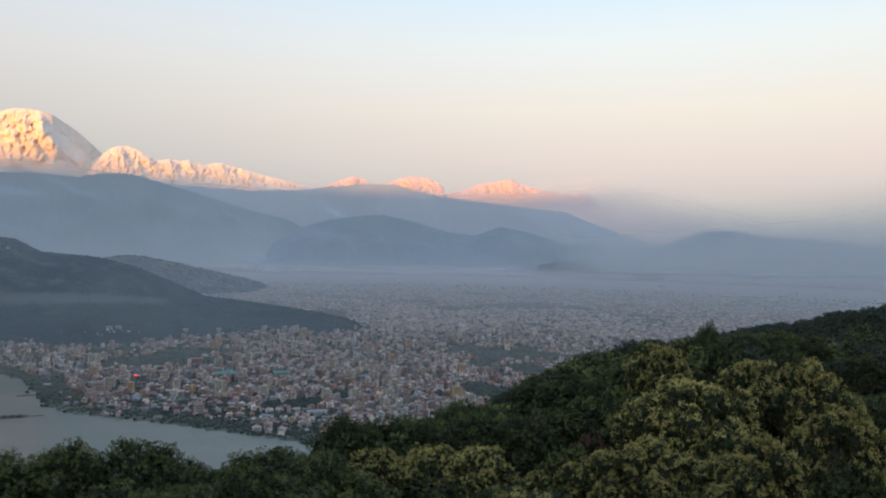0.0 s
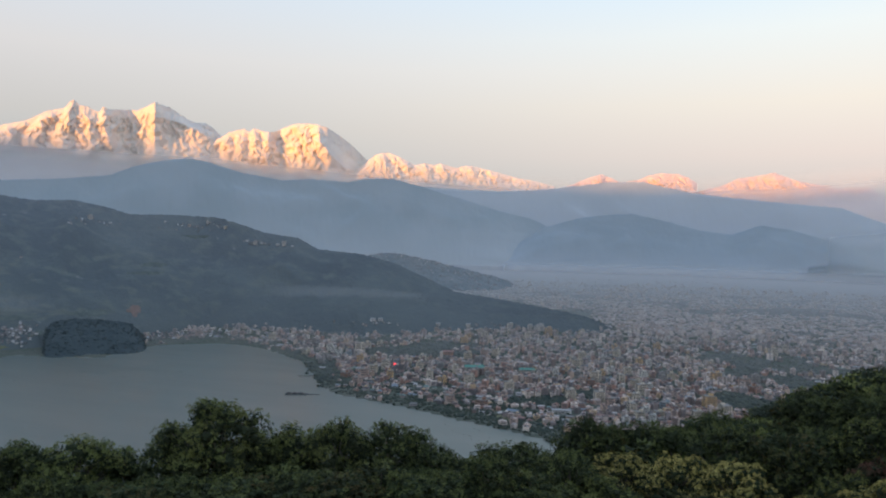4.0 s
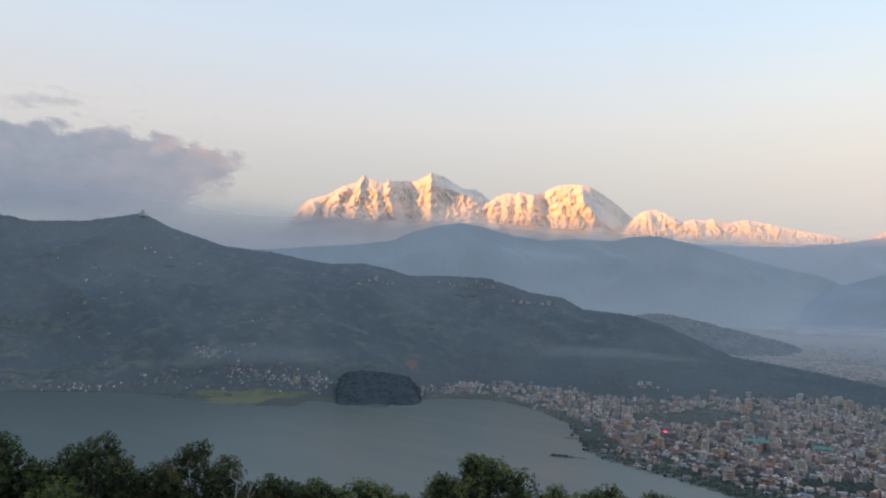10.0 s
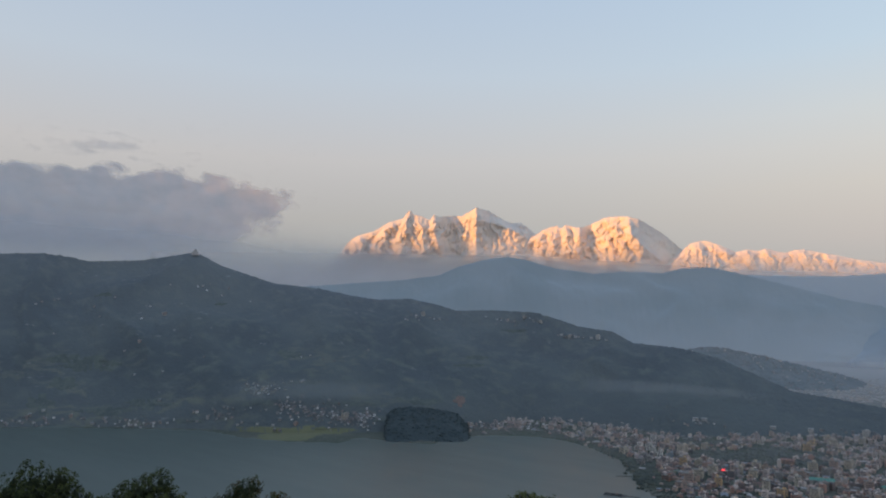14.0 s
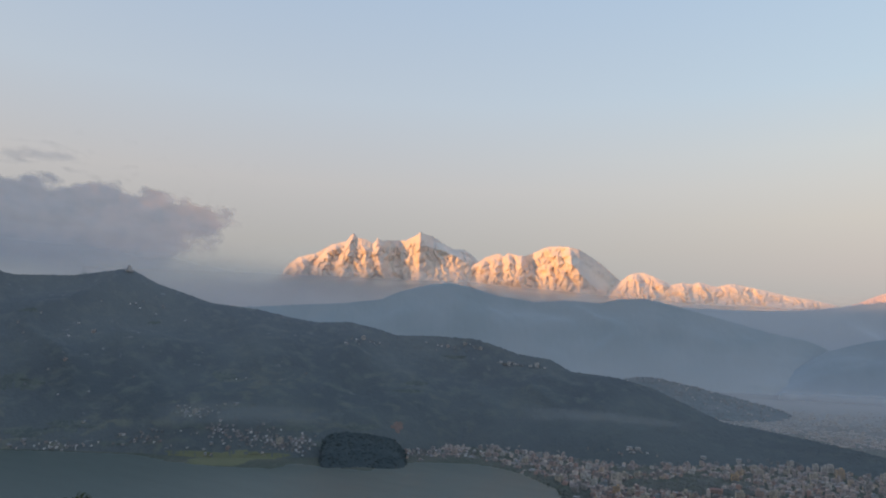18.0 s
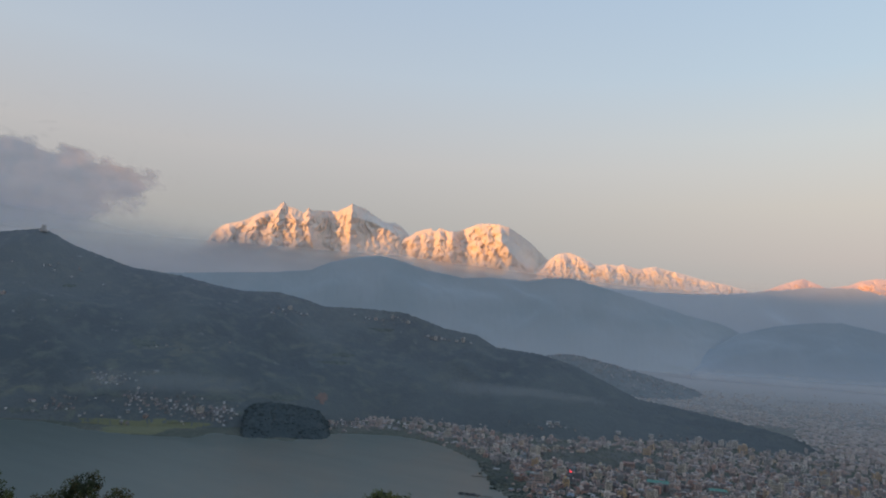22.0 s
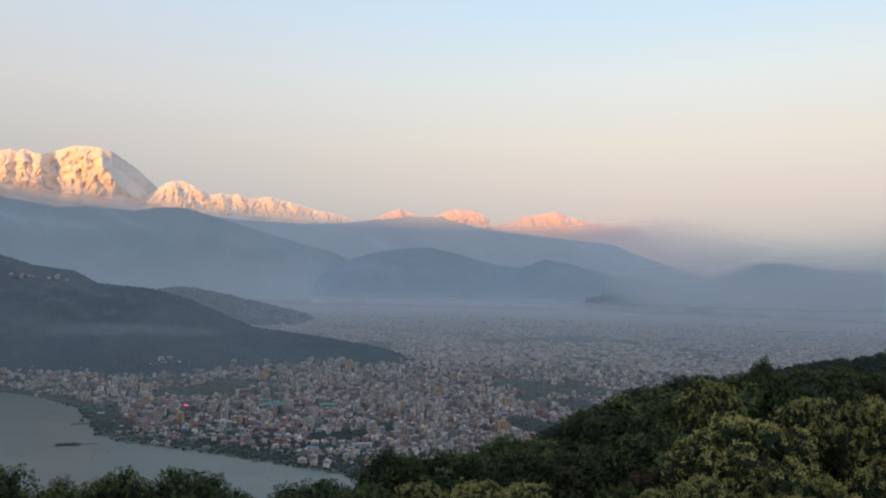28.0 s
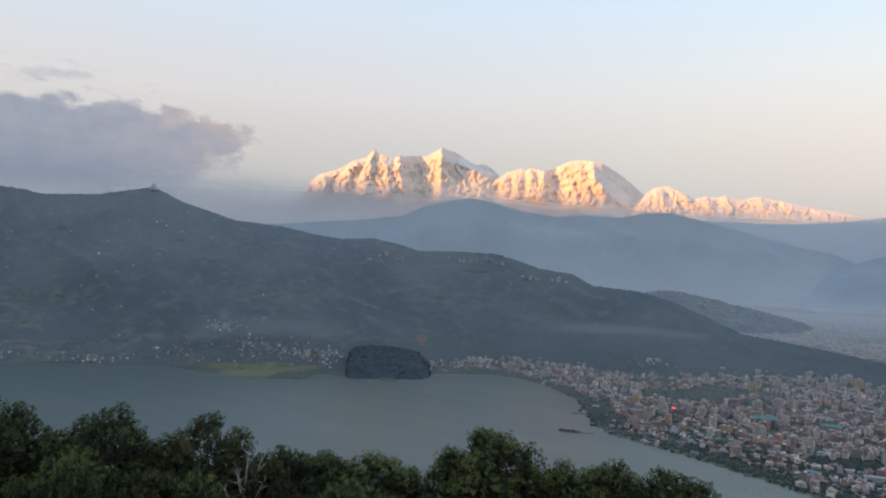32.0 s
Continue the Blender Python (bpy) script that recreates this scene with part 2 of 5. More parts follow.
M["leaf_olive"] = material("olive_leaves", (0.23, 0.205, 0.062), rough=0.85, second=(0.18, 0.17, 0.05), scale=0.9, third=(0.29, 0.25, 0.08), thin=0.25, island=0.15)
M["leaf_yellow"] = material("yellow_green_leaves", (0.44, 0.36, 0.115), rough=0.85, second=(0.30, 0.255, 0.075), scale=0.9, third=(0.60, 0.49, 0.18), thin=0.25, island=0.15)
M["leaf_rust"] = material("rust_green_leaves", (0.10, 0.085, 0.03), rough=0.85, second=(0.05, 0.075, 0.03), scale=0.5, third=(0.13, 0.08, 0.03), thin=0.2, island=0.2)
M["leaf_red"] = material("red_brown_leaves", (0.12, 0.055, 0.04), rough=0.85, second=(0.09, 0.06, 0.035), scale=0.5, third=(0.15, 0.07, 0.05), thin=0.2)
M["bark"] = material("bark", (0.12, 0.10, 0.08), second=(0.08, 0.07, 0.06), scale=2, bump=0.5, bump_scale=6)
M["dead"] = material("bleached_wood", (0.42, 0.4, 0.36), second=(0.3, 0.28, 0.25), scale=2, bump=0.4, bump_scale=6)


def make_water():
    mat = bpy.data.materials.new("lake_water")
    mat.use_nodes = True
    nt = mat.node_tree
    n, l = nt.nodes, nt.links
    p = n["Principled BSDF"]
    p.inputs["Base Color"].default_value = (0.098, 0.122, 0.110, 1)
    p.inputs["Roughness"].default_value = 0.26
    p.inputs["IOR"].default_value = 1.33
    geo = n.new("ShaderNodeNewGeometry")
    mp = n.new("ShaderNodeMapping")
    mp.inputs["Scale"].default_value = (0.0012, 0.006, 1.0)
    mp.inputs["Rotation"].default_value = (0, 0, radians(35))
    l.new(geo.outputs["Position"], mp.inputs["Vector"])
    t2 = n.new("ShaderNodeTexNoise")
    t2.inputs["Scale"].default_value = 1.0
    t2.inputs["Detail"].default_value = 4
    l.new(mp.outputs[0], t2.inputs["Vector"])
    mr = n.new("ShaderNodeMapRange")
    mr.inputs["From Min"].default_value = 0.35
    mr.inputs["From Max"].default_value = 0.65
    mr.inputs["To Min"].default_value = 0.28
    mr.inputs["To Max"].default_value = 0.36
    l.new(t2.outputs["Fac"], mr.inputs["Value"])
    l.new(mr.outputs[0], p.inputs["Roughness"])
    return mat


M["water"] = make_water()


# ---- plan ----
def curve(points, x):
    """Value at x of a table of (x, value) with falling or rising x."""
    xs = np.array([q[0] for q in points], float)
    ys = np.array([q[1] for q in points], float)
    if xs[0] > xs[-1]:
        xs, ys = xs[::-1], ys[::-1]
    return np.interp(x, xs, ys)


def squeeze(d):
    """Far distances are drawn in, so that the whole valley lies within five kilometres."""
    return d if d <= 2800 else 2800 + 1800 * (1 - math.exp(-(d - 2800) / 3500))


def spot(az, d, z=0.0):
    """Place at az degrees to the left of the first view, d metres off."""
    return Vector((-d * math.sin(radians(az)), d * math.cos(radians(az)), z))


def flat_z(d):
    """Height of the valley floor at true distance d."""
    return EYE * (1 - squeeze(d) / d) if d > 2800 else 0.0


def valley(az, d):
    """Place on the valley floor at true distance d."""
    return spot(az, squeeze(d), flat_z(d))


# far and near shore of the lake, by azimuth
FAR_SHORE = [(180, 900), (110, 2700), (90, 2900), (79, 2823), (72, 2687), (65, 2526), (61.8, 2457), (59.2, 2291), (55.7, 2189), (51.7, 2148), (50.4, 2244), (47.7, 2170),
             (44.5, 2120), (43.2, 2258), (40, 2308), (37, 2306), (34.8, 2252), (33.1, 2171), (31.5, 2043), (29.8, 1920), (29.3, 1700), (28.4, 1600), (27.6, 1546),
             (24.8, 1485), (21, 1408), (18, 1345), (15.9, 1308), (13.7, 1275), (11.5, 1240), (10.2, 1215), (7, 1130), (2, 1000), (-180, 900)]
NEAR_SHORE = [(180, 1000), (110, 900), (60, 880), (20, 920), (8, 980), (2, 1000), (-180, 1000)]
# rim of the camera's own hill, by azimuth: distance, and its height below the eye
RIM = [(180, 300), (100, 90), (80, 58), (12, 55), (4, 70), (-3, 105), (-8, 140), (-14, 180), (-20, 230), (-30, 350), (-40, 460), (-70, 600), (-180, 300)]
RIM_DROP = [(180, 30), (80, 24), (12, 23), (4, 28), (-3, 33), (-24, 32), (-34, 29), (-50, 28), (-180, 30)]


def hill_z(az, d):
    """Ground of the camera's own hill."""
    f = float(curve(RIM, az))
    drop = 6 + 13 * min(1.0, d / 45.0) ** 0.8
    drop = min(drop, 1.65 + 0.75 * d)
    if d > 45:
        drop += (float(curve(RIM_DROP, az)) - 19) * min(1.0, (d - 45) / max(1.0, f - 45))
    if d > f:
        drop += (d - f) * 0.42
    return EYE - drop


def ground_z(az, d):
    near = hill_z(az, d)
    near += 3.0 * noise.noise(Vector((d * math.cos(radians(az)) * 0.01, d * math.sin(radians(az)) * 0.01, 3.0)))
    floor_z = flat_z(d)
    a, b = float(curve(NEAR_SHORE, az)), float(curve(FAR_SHORE, az))
    if a < d < b:
        floor_z = -4.0
    else:
        off = min(abs(d - a), abs(d - b))
        if d > b:
            floor_z += min(2.5, 0.06 * off) - 0.5
    return max(near, floor_z)


def mesh_object(name, verts, faces, mat, smooth=True):
    me = bpy.data.meshes.new(name)
    me.from_pydata(verts, [], faces)
    me.update()
    if mat:
        me.materials.append(mat)
    if smooth:
        me.shade_smooth()
    return new(name, me)


def grid_faces(rows, cols, closed=False):
    return [(i * cols + j, i * cols + (j + 1) % cols, (i + 1) * cols + (j + 1) % cols, (i + 1) * cols + j)
            for i in range(rows - 1) for j in range(cols if closed else cols - 1)]


def build_ground():
    azs = np.concatenate([np.arange(-180, -50, 5.0), np.arange(-50, 85, 0.5), np.arange(85, 180, 5.0)])
    ds = np.concatenate([np.geomspace(0.6, 60, 28), np.geomspace(66, 1000, 60), np.arange(1015, 2800, 22), np.geomspace(2850, 30000, 60)])
    verts = [tuple(spot(a, squeeze(d), ground_z(a, d))) for d in ds for a in azs]
    cap = tuple(range(len(azs)))
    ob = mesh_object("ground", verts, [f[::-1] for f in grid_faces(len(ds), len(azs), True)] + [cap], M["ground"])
    ob.data.materials.append(M["slope"])
    cols = len(azs)
    for poly in ob.data.polygons:
        i, j = divmod(min(poly.vertices), cols)
        if ds[min(i, len(ds) - 1)] < 1000 and hill_z(azs[j % cols], ds[i]) > 3:
            poly.material_index = 1
    return tagged(ob, "hazy valley floor and wooded slope below the viewpoint", "ground", kind="structure")


def build_lake():
    verts, faces = [], []
    azs = np.concatenate([np.arange(-10, 85, 0.5), np.arange(85, 185, 5.0)])
    for a in azs:
        n, f = float(curve(NEAR_SHORE, a)), float(curve(FAR_SHORE, a))
        for k in range(9):
            verts.append(tuple(spot(a, n - 40 + (f - n + 75) * k / 8, 0.0)))
    cols = 9
    ob = mesh_object("water", verts, grid_faces(len(azs), cols), M["water"])
    return tagged(ob, "calm grey-green lake reflecting the evening sky", "lake", kind="structure")


def ridge(name, crest, d_crest, d_front, mat, label, category="hill", step=0.12, rows=46, rough=1.0, gully=1.0, power=0.9, back=0.25, seed=0.0, base=None, tuft=0.0, kind="structure"):
    """A hill as a relief: foot at d_front, skyline at the given heights (degrees above level) at d_crest."""
    lo, hi = min(c[0] for c in crest), max(c[0] for c in crest)
    azs = np.arange(lo, hi + step, step)
    rows_back = 8
    verts = []
    for a in azs:
        el = float(curve(crest, a))
        dc = float(curve(d_crest, a)) if isinstance(d_crest, list) else d_crest
        df = float(curve(d_front, a)) if isinstance(d_front, list) else d_front
        zb = base(a, df) if base else 0.0
        zc = EYE + dc * math.tan(radians(el))
        zc = max(zc, zb + 1)
        height = zc - zb
        for k in range(rows + rows_back):
            s = k / (rows - 1)
            if s < 1:
                s = 1 - (1 - s) ** 1.6
            if s <= 1:
                d = df + (dc - df) * s
                z = zb + height * s ** power
                q = Vector((a * 0.11 + seed, s * 1.6, seed * 1.7))
                g = noise.hetero_terrain(q * 2.2 + Vector((0.5 * noise.noise(q * 2), 0, 0)), 0.9, 2.1, 6, 0.4) - 0.9
                spur = abs(noise.noise(Vector((a * 0.16 + seed + 0.7 * noise.noise(q * 1.5), s * 0.5, seed)))) * 2 - 0.5
                w = s * (1 - s) ** 0.75 * 2.2
                z += height * 0.16 * gully * w * (0.5 * g - spur)
                z += rough * tuft * noise.noise(Vector((a * 6.0, s * 30, seed)))
                if s == 1.0 or k == rows - 1:
                    z += tuft * noise.noise(Vector((a * 3.1, seed, 0.0)))
            else:
                b = (k - rows + 1) / rows_back
                d = dc + (dc - df) * back * b
                z = zb + height * (1 - b) ** 1.2 - 2
            verts.append(tuple(spot(a, d, z)))
    ob = mesh_object(name, verts, grid_faces(len(azs), rows + rows_back), mat)
    return tagged(ob, label, category, kind=kind)


ground = build_ground()
lake = build_lake()

MAIN_CREST = [(125, 4.5), (100, 4.4), (88, 4.3), (78.9, 4.31), (75.5, 4.43), (73.3, 4.58), (71.3, 4.4), (70.4, 4.15), (66.8, 4.37), (64.4, 4.85), (63.3, 5.1), (62.9, 5.1), (61.1, 4.18), (58.9, 3.5), (57.2, 2.94),
              (53.7, 2.61), (51, 2.06), (49.2, 1.79), (46.5, 1.9), (44.3, 1.44), (42.9, 1.0), (39.8, 1.05), (36.7, 0.92), (35, 0.43), (33.3, -0.14),
              (31.6, -0.4), (30.8, -0.47), (29.2, -1.36), (25.6, -1.72), (23.2, -2.35), (20.8, -3.4), (18.2, -4.58), (15.6, -4.92), (11.7, -5.52), (8.5, -6.05), (6.9, -6.5), (5.6, -7.2)]
MAIN_D = [(125, 3500), (63, 3650), (45, 3500), (31, 3300), (20, 3100), (12, 2900), (5.6, 2770)]
MAIN_FOOT = [(125, 2900), (80, 2845), (72, 2715), (65, 2555), (61.8, 2490), (59, 2400), (55, 2330), (50, 2340), (44, 2400), (42.3, 2450), (37.8, 2700), (31.4, 2600), (25.4, 2420), (20, 2560), (16.7, 2640), (8.1, 2660), (5.6, 2760)]
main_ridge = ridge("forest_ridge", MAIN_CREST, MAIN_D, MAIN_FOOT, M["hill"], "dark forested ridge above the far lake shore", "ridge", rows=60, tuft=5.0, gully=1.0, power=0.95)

ridge("built_up_ridge", [(28, -2.6), (25.3, -1.8), (24.2, -1.58), (23.1, -1.58), (20.6, -2.03), (18.6, -2.47), (16.8, -2.9), (15.2, -3.25), (13.9, -3.7), (12.5, -4.3)], 3700, 3450, M["second"], "hazy low ridge dotted with houses", "ridge", rows=24, tuft=5.0, seed=3.3, base=lambda a, d: 60.0)
RANGE_A = [(70, 1.5), (62, 2.2), (53.7, 2.83), (51, 3.08), (47, 3.4), (44.2, 3.8), (42.7, 4.5), (40.6, 5.05), (38.8, 5.3), (37.4, 5.05), (35, 4.37), (32, 3.95), (29.7, 4.1), (26.9, 3.96), (25.4, 4.32), (23.5, 4.36), (21, 3.7), (18.3, 2.96), (15, 1.97), (12.4, 1.39), (10.9, 0.68), (8, -0.6), (5, -2.0)]
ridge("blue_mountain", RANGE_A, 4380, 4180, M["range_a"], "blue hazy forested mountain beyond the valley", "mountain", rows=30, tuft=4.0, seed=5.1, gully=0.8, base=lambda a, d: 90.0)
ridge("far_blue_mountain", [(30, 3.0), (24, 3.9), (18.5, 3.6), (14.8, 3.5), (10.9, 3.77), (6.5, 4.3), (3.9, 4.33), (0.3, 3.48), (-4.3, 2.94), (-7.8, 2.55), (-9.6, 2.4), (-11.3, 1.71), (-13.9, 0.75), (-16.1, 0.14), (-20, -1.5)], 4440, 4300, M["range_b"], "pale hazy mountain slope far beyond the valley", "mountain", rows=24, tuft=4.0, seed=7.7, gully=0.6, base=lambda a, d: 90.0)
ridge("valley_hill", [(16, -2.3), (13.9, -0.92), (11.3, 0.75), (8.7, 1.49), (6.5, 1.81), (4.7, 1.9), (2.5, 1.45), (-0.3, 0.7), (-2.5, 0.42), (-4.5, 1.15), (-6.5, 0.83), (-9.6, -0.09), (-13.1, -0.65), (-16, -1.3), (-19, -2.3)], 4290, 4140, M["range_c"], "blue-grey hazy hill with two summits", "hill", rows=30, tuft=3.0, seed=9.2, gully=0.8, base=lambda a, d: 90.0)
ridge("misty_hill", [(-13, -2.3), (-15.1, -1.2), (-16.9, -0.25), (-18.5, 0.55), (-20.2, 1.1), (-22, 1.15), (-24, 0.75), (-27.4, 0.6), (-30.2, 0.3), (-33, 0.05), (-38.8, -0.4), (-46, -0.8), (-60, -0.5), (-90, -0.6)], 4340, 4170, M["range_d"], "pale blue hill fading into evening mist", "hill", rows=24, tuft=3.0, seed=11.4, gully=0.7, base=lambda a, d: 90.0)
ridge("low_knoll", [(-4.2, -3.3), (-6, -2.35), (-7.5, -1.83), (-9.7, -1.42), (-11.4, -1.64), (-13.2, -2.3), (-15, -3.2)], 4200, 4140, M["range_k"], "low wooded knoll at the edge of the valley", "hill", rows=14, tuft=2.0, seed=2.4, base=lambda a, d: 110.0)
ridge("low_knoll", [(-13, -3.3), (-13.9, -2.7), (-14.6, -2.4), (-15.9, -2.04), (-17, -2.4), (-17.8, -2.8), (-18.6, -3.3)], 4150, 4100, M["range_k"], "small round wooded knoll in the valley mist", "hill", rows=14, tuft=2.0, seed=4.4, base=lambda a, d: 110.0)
# skylines of the snow mountains: azimuth, height in degrees
SNOW_1 = [(60, 2.8), (54, 3.6), (52.4, 4.9), (51.6, 6.2), (50.9, 6.78), (49.44, 7.24), (48.26, 7.98), (47.22, 8.26), (46.85, 8.75), (46.63, 8.96), (46.35, 8.6), (45.72, 8.49), (45.1, 8.2), (44.95, 8.25), (44.74, 8.62), (44.35, 8.45), (43.9, 8.49), (43, 8.52), (42.46, 8.51), (41.8, 8.88),
          (41.26, 9.24), (40.9, 9.08), (40.27, 8.93), (39.51, 8.47), (38.9, 8.1), (38.45, 7.95), (37.84, 8.0), (37.24, 7.68), (36.6, 7.1), (35.5, 6.0), (34, 5.0)]
SNOW_2 = [(41, 4.5), (39, 5.6), (37.38, 6.51), (36.78, 6.88), (36.26, 7.21), (36.04, 7.41), (34.92, 7.73), (34.55, 7.5), (34.18, 7.81), (33.51, 7.58), (32.77, 7.6), (31.74, 8.01), (31.16, 8.3), (30.28, 8.36), (29.41, 8.32), (28.62, 8.12), (27.98, 7.73), (27.28, 7.29), (26.58, 6.74), (25.75, 5.96), (25, 5.4), (23, 4.4)]
SNOW_3 = [(27.5, 4.3), (26.2, 5.1), (25.68, 5.45), (24.85, 6.15), (24.3, 6.32), (23.74, 6.35), (23.1, 6.1), (22.49, 5.84), (21.67, 5.42), (20.9, 5.6), (20.1, 5.48), (19.61, 5.63), (18.9, 5.4), (18.41, 5.28), (17.8, 5.45), (17.21, 5.5), (16.1, 5.2), (15.27, 5.05), (13.9, 4.66), (12, 4.3), (10.5, 3.9)]
SNOW_4 = [(10.5, 3.7), (9.4, 4.04), (8.3, 4.52), (7.1, 4.93), (6.4, 4.67), (5.6, 4.3), (4.3, 4.46), (3.4, 4.86), (2.5, 5.0), (1.4, 4.92), (0.6, 4.64), (0, 4.2)]
SNOW_5 = [(0, 3.6), (-1.8, 4.05), (-2.9, 4.57), (-4.2, 4.72), (-5.3, 4.94), (-6.5, 4.42), (-7.8, 4.1), (-9.6, 3.75), (-11.3, 3.8), (-12.0, 3.2), (-12.8, 2.3), (-13.6, 1.3), (-14.5, 0.0)]
# spurs of their faces: the line downhill, how far it stands out, its width on the sunny and on the shaded side
SPURS_1 = [([(46.6, 8.9), (46.9, 7.6), (47.3, 5.6)], 42, 0.75, 0.5), ([(45.7, 8.3), (45.7, 7.2), (45.3, 5.6)], 40, 0.7, 0.55), ([(47.2, 8.2), (48.5, 7.3), (49, 5.6)], 40, 0.8, 0.5), ([(48.3, 8), (50, 7), (50.7, 5.4)], 42, 1.0, 0.6),
           ([(44.4, 8.4), (44.75, 7.3), (44.1, 5.8)], 44, 0.55, 0.7), ([(43.3, 8.4), (43.1, 8)], 18, 0.4, 0.4), ([(42.75, 7.2), (42.6, 5.9)], 24, 0.3, 0.3), ([(41.26, 9.2), (40.8, 8.2), (39.2, 7.77), (37.6, 7.0)], 60, 1.1, 0.5), ([(38.4, 7.95), (37.2, 7.62)], 26, 0.3, 0.25)]
SPURS_2 = [([(29.35, 8.25), (29.2, 7), (28, 5.7), (27, 5.0)], 58, 0.8, 0.8), ([(30.3, 7.8), (30, 6.4), (29.4, 5)], 40, 0.55, 0.4), ([(31.15, 7.5), (30.9, 6.5), (30.7, 5.4)], 34, 0.45, 0.35), ([(31.7, 8), (31, 8.1), (30.3, 8.2)], 24, 0.35, 0.2), ([(33.36, 7.6), (33.3, 5.6)], 44, 0.5, 0.8),
           ([(34.2, 7.8), (33.95, 5.6)], 38, 0.5, 0.4), ([(34.9, 7.7), (35.1, 5.7)], 38, 0.55, 0.4), ([(36, 7.3), (36.1, 5.7)], 34, 0.6, 0.4), ([(36.6, 7), (37.3, 6.2)], 28, 0.5, 0.4)]
SPURS_3 = [([(24.4, 6.3), (24.2, 5.6), (23.4, 4.7)], 34, 0.8, 0.6), ([(25.6, 5.5), (25.2, 4.9)], 22, 0.5, 0.4), ([(22.5, 5.8), (22.2, 5)], 26, 0.6, 0.5), ([(21, 5.6), (20.6, 4.8)], 24, 0.6, 0.4), ([(19.6, 5.6), (19.2, 4.8)], 24, 0.5, 0.4), ([(17.3, 5.5), (17, 4.8)], 22, 0.6, 0.4), ([(15.3, 5), (15, 4.4)], 18, 0.6, 0.4)]
SPURS_4 = [([(7.1, 4.9), (6.9, 4.2)], 26, 0.7, 0.5), ([(2.5, 5), (2.3, 4.2)], 28, 1.0, 0.6), ([(3.5, 4.8), (3.7, 4.1)], 20, 0.6, 0.4)]
SPURS_5 = [([(-5.3, 4.9), (-5.6, 3.9)], 34, 1.2, 0.8), ([(-3, 4.6), (-3.2, 3.8)], 26, 0.8, 0.5), ([(-7.8, 4.1), (-8, 3.5)], 22, 0.8, 0.6), ([(-11.3, 3.85), (-11.5, 3.2)], 22, 0.8, 0.5)]
CREST_1 = [(60, 4800), (54, 4740), (47, 4640), (44.6, 4620), (42.9, 4720), (42.4, 4690), (41.3, 4625), (40.2, 4770), (38.6, 4800), (36.5, 4860), (34, 4880)]
FOOT_1 = [(60, 4710), (54, 4650), (47, 4560), (44.4, 4545), (42.6, 4670), (41.4, 4620), (39.5, 4550), (38.0, 4520), (36.8, 4660), (34, 4800)]
CREST_2 = [(41, 4820), (35, 4760), (33.1, 4700), (32.2, 4770), (31, 4700), (29.2, 4630), (28.6, 4640), (26.2, 4880), (23, 4890)]
FOOT_2 = [(41, 4675), (35, 4615), (33.1, 4575), (32.1, 4665), (31.3, 4605), (28.6, 4525), (27.8, 4565), (26, 4815), (23, 4895)]


def spur_relief(spurs, az, el):
    """How far the face stands out at az, el: the strongest of the spurs, each steeper on its shaded side."""
    best = 0.0
    for line, out, sunny, shaded in spurs:
        near = None
        for i in range(len(line) - 1):
            (a0, e0), (a1, e1) = line[i], line[i + 1]
            dx, dy, vx, vy = a0 - a1, e1 - e0, a0 - az, el - e0
            ln = math.hypot(dx, dy)
            t = min(1.0, max(0.0, (vx * dx + vy * dy) / (ln * ln)))
            off = math.hypot(vx - dx * t, vy - dy * t)
            if near is None or off < near[0]:
                near = (off, dx * vy - dy * vx, (i + t) / (len(line) - 1))
        off, side, along = near
        k = 1 - off / (shaded if side > 0 else sunny)
        if k > 0:
            best = max(best, out * k * (0.35 + 0.65 * min(1.0, along * 3)))
    return best


def snow_mountain(crest, d_crest, d_foot, spurs, seed, calm, label, mat="snow", low=2.2, step=0.055, rows=84):
    """A snow face with its spurs, finer ribs between them, and a slope behind."""
    lo, hi = min(c[0] for c in crest), max(c[0] for c in crest)
    azs = np.arange(lo, hi + step, step)
    verts = []
    for a in azs:
        top = float(curve(crest, a)) + 0.035 * noise.noise(Vector((a * 5.0, seed, 0.0)))
        dc = float(curve(d_crest, a)) if isinstance(d_crest, list) else d_crest
        df = float(curve(d_foot, a)) if isinstance(d_foot, list) else d_foot
        still = float(curve(calm, a)) if calm else 1.0
        foot = min(low, top - 0.4)
        for k in range(rows):
            s = 1 - (1 - k / (rows - 1)) ** 1.25
            el = foot + (top - foot) * s
            bend = 0.5 * noise.noise(Vector((a * 0.9 + seed, el * 1.1, seed))) + 0.2 * noise.noise(Vector((a * 2.6, el * 3, seed)))
            lean = a - 0.28 * el + bend
            r1 = noise.ridged_multi_fractal(Vector((lean * 1.35 + seed, el * 0.55, seed)), 0.9, 2.1, 4, 1.0, 2.0) - 1.0
            r2 = noise.ridged_multi_fractal(Vector(((a + 0.35 * el + bend) * 3.2 + seed, el * 1.9, seed)), 0.8, 2.1, 3, 1.0, 2.0) - 1.0
            free = min(1.0, (1 - s) * 7 + 0.1)
            d = df + (dc - df) * s - 0.85 * spur_relief(spurs, a, el) * min(1.0, (1 - s) * 9 + 0.35) - (26 * r1 + 16 * r2) * free * still
            d = max(d, 4472.0 + 6 * r2)
            verts.append(tuple(spot(a, d, EYE + d * math.tan(radians(el)))))
        zc = verts[-1][2]
        for k in range(1, 7):
            verts.append(tuple(spot(a, dc + 15 * k, zc - 7 * k * k)))
    ob = mesh_object("snow_mountain", verts, grid_faces(len(azs), rows + 6), M[mat])
    return tagged(ob, label, "mountain", kind="structure")


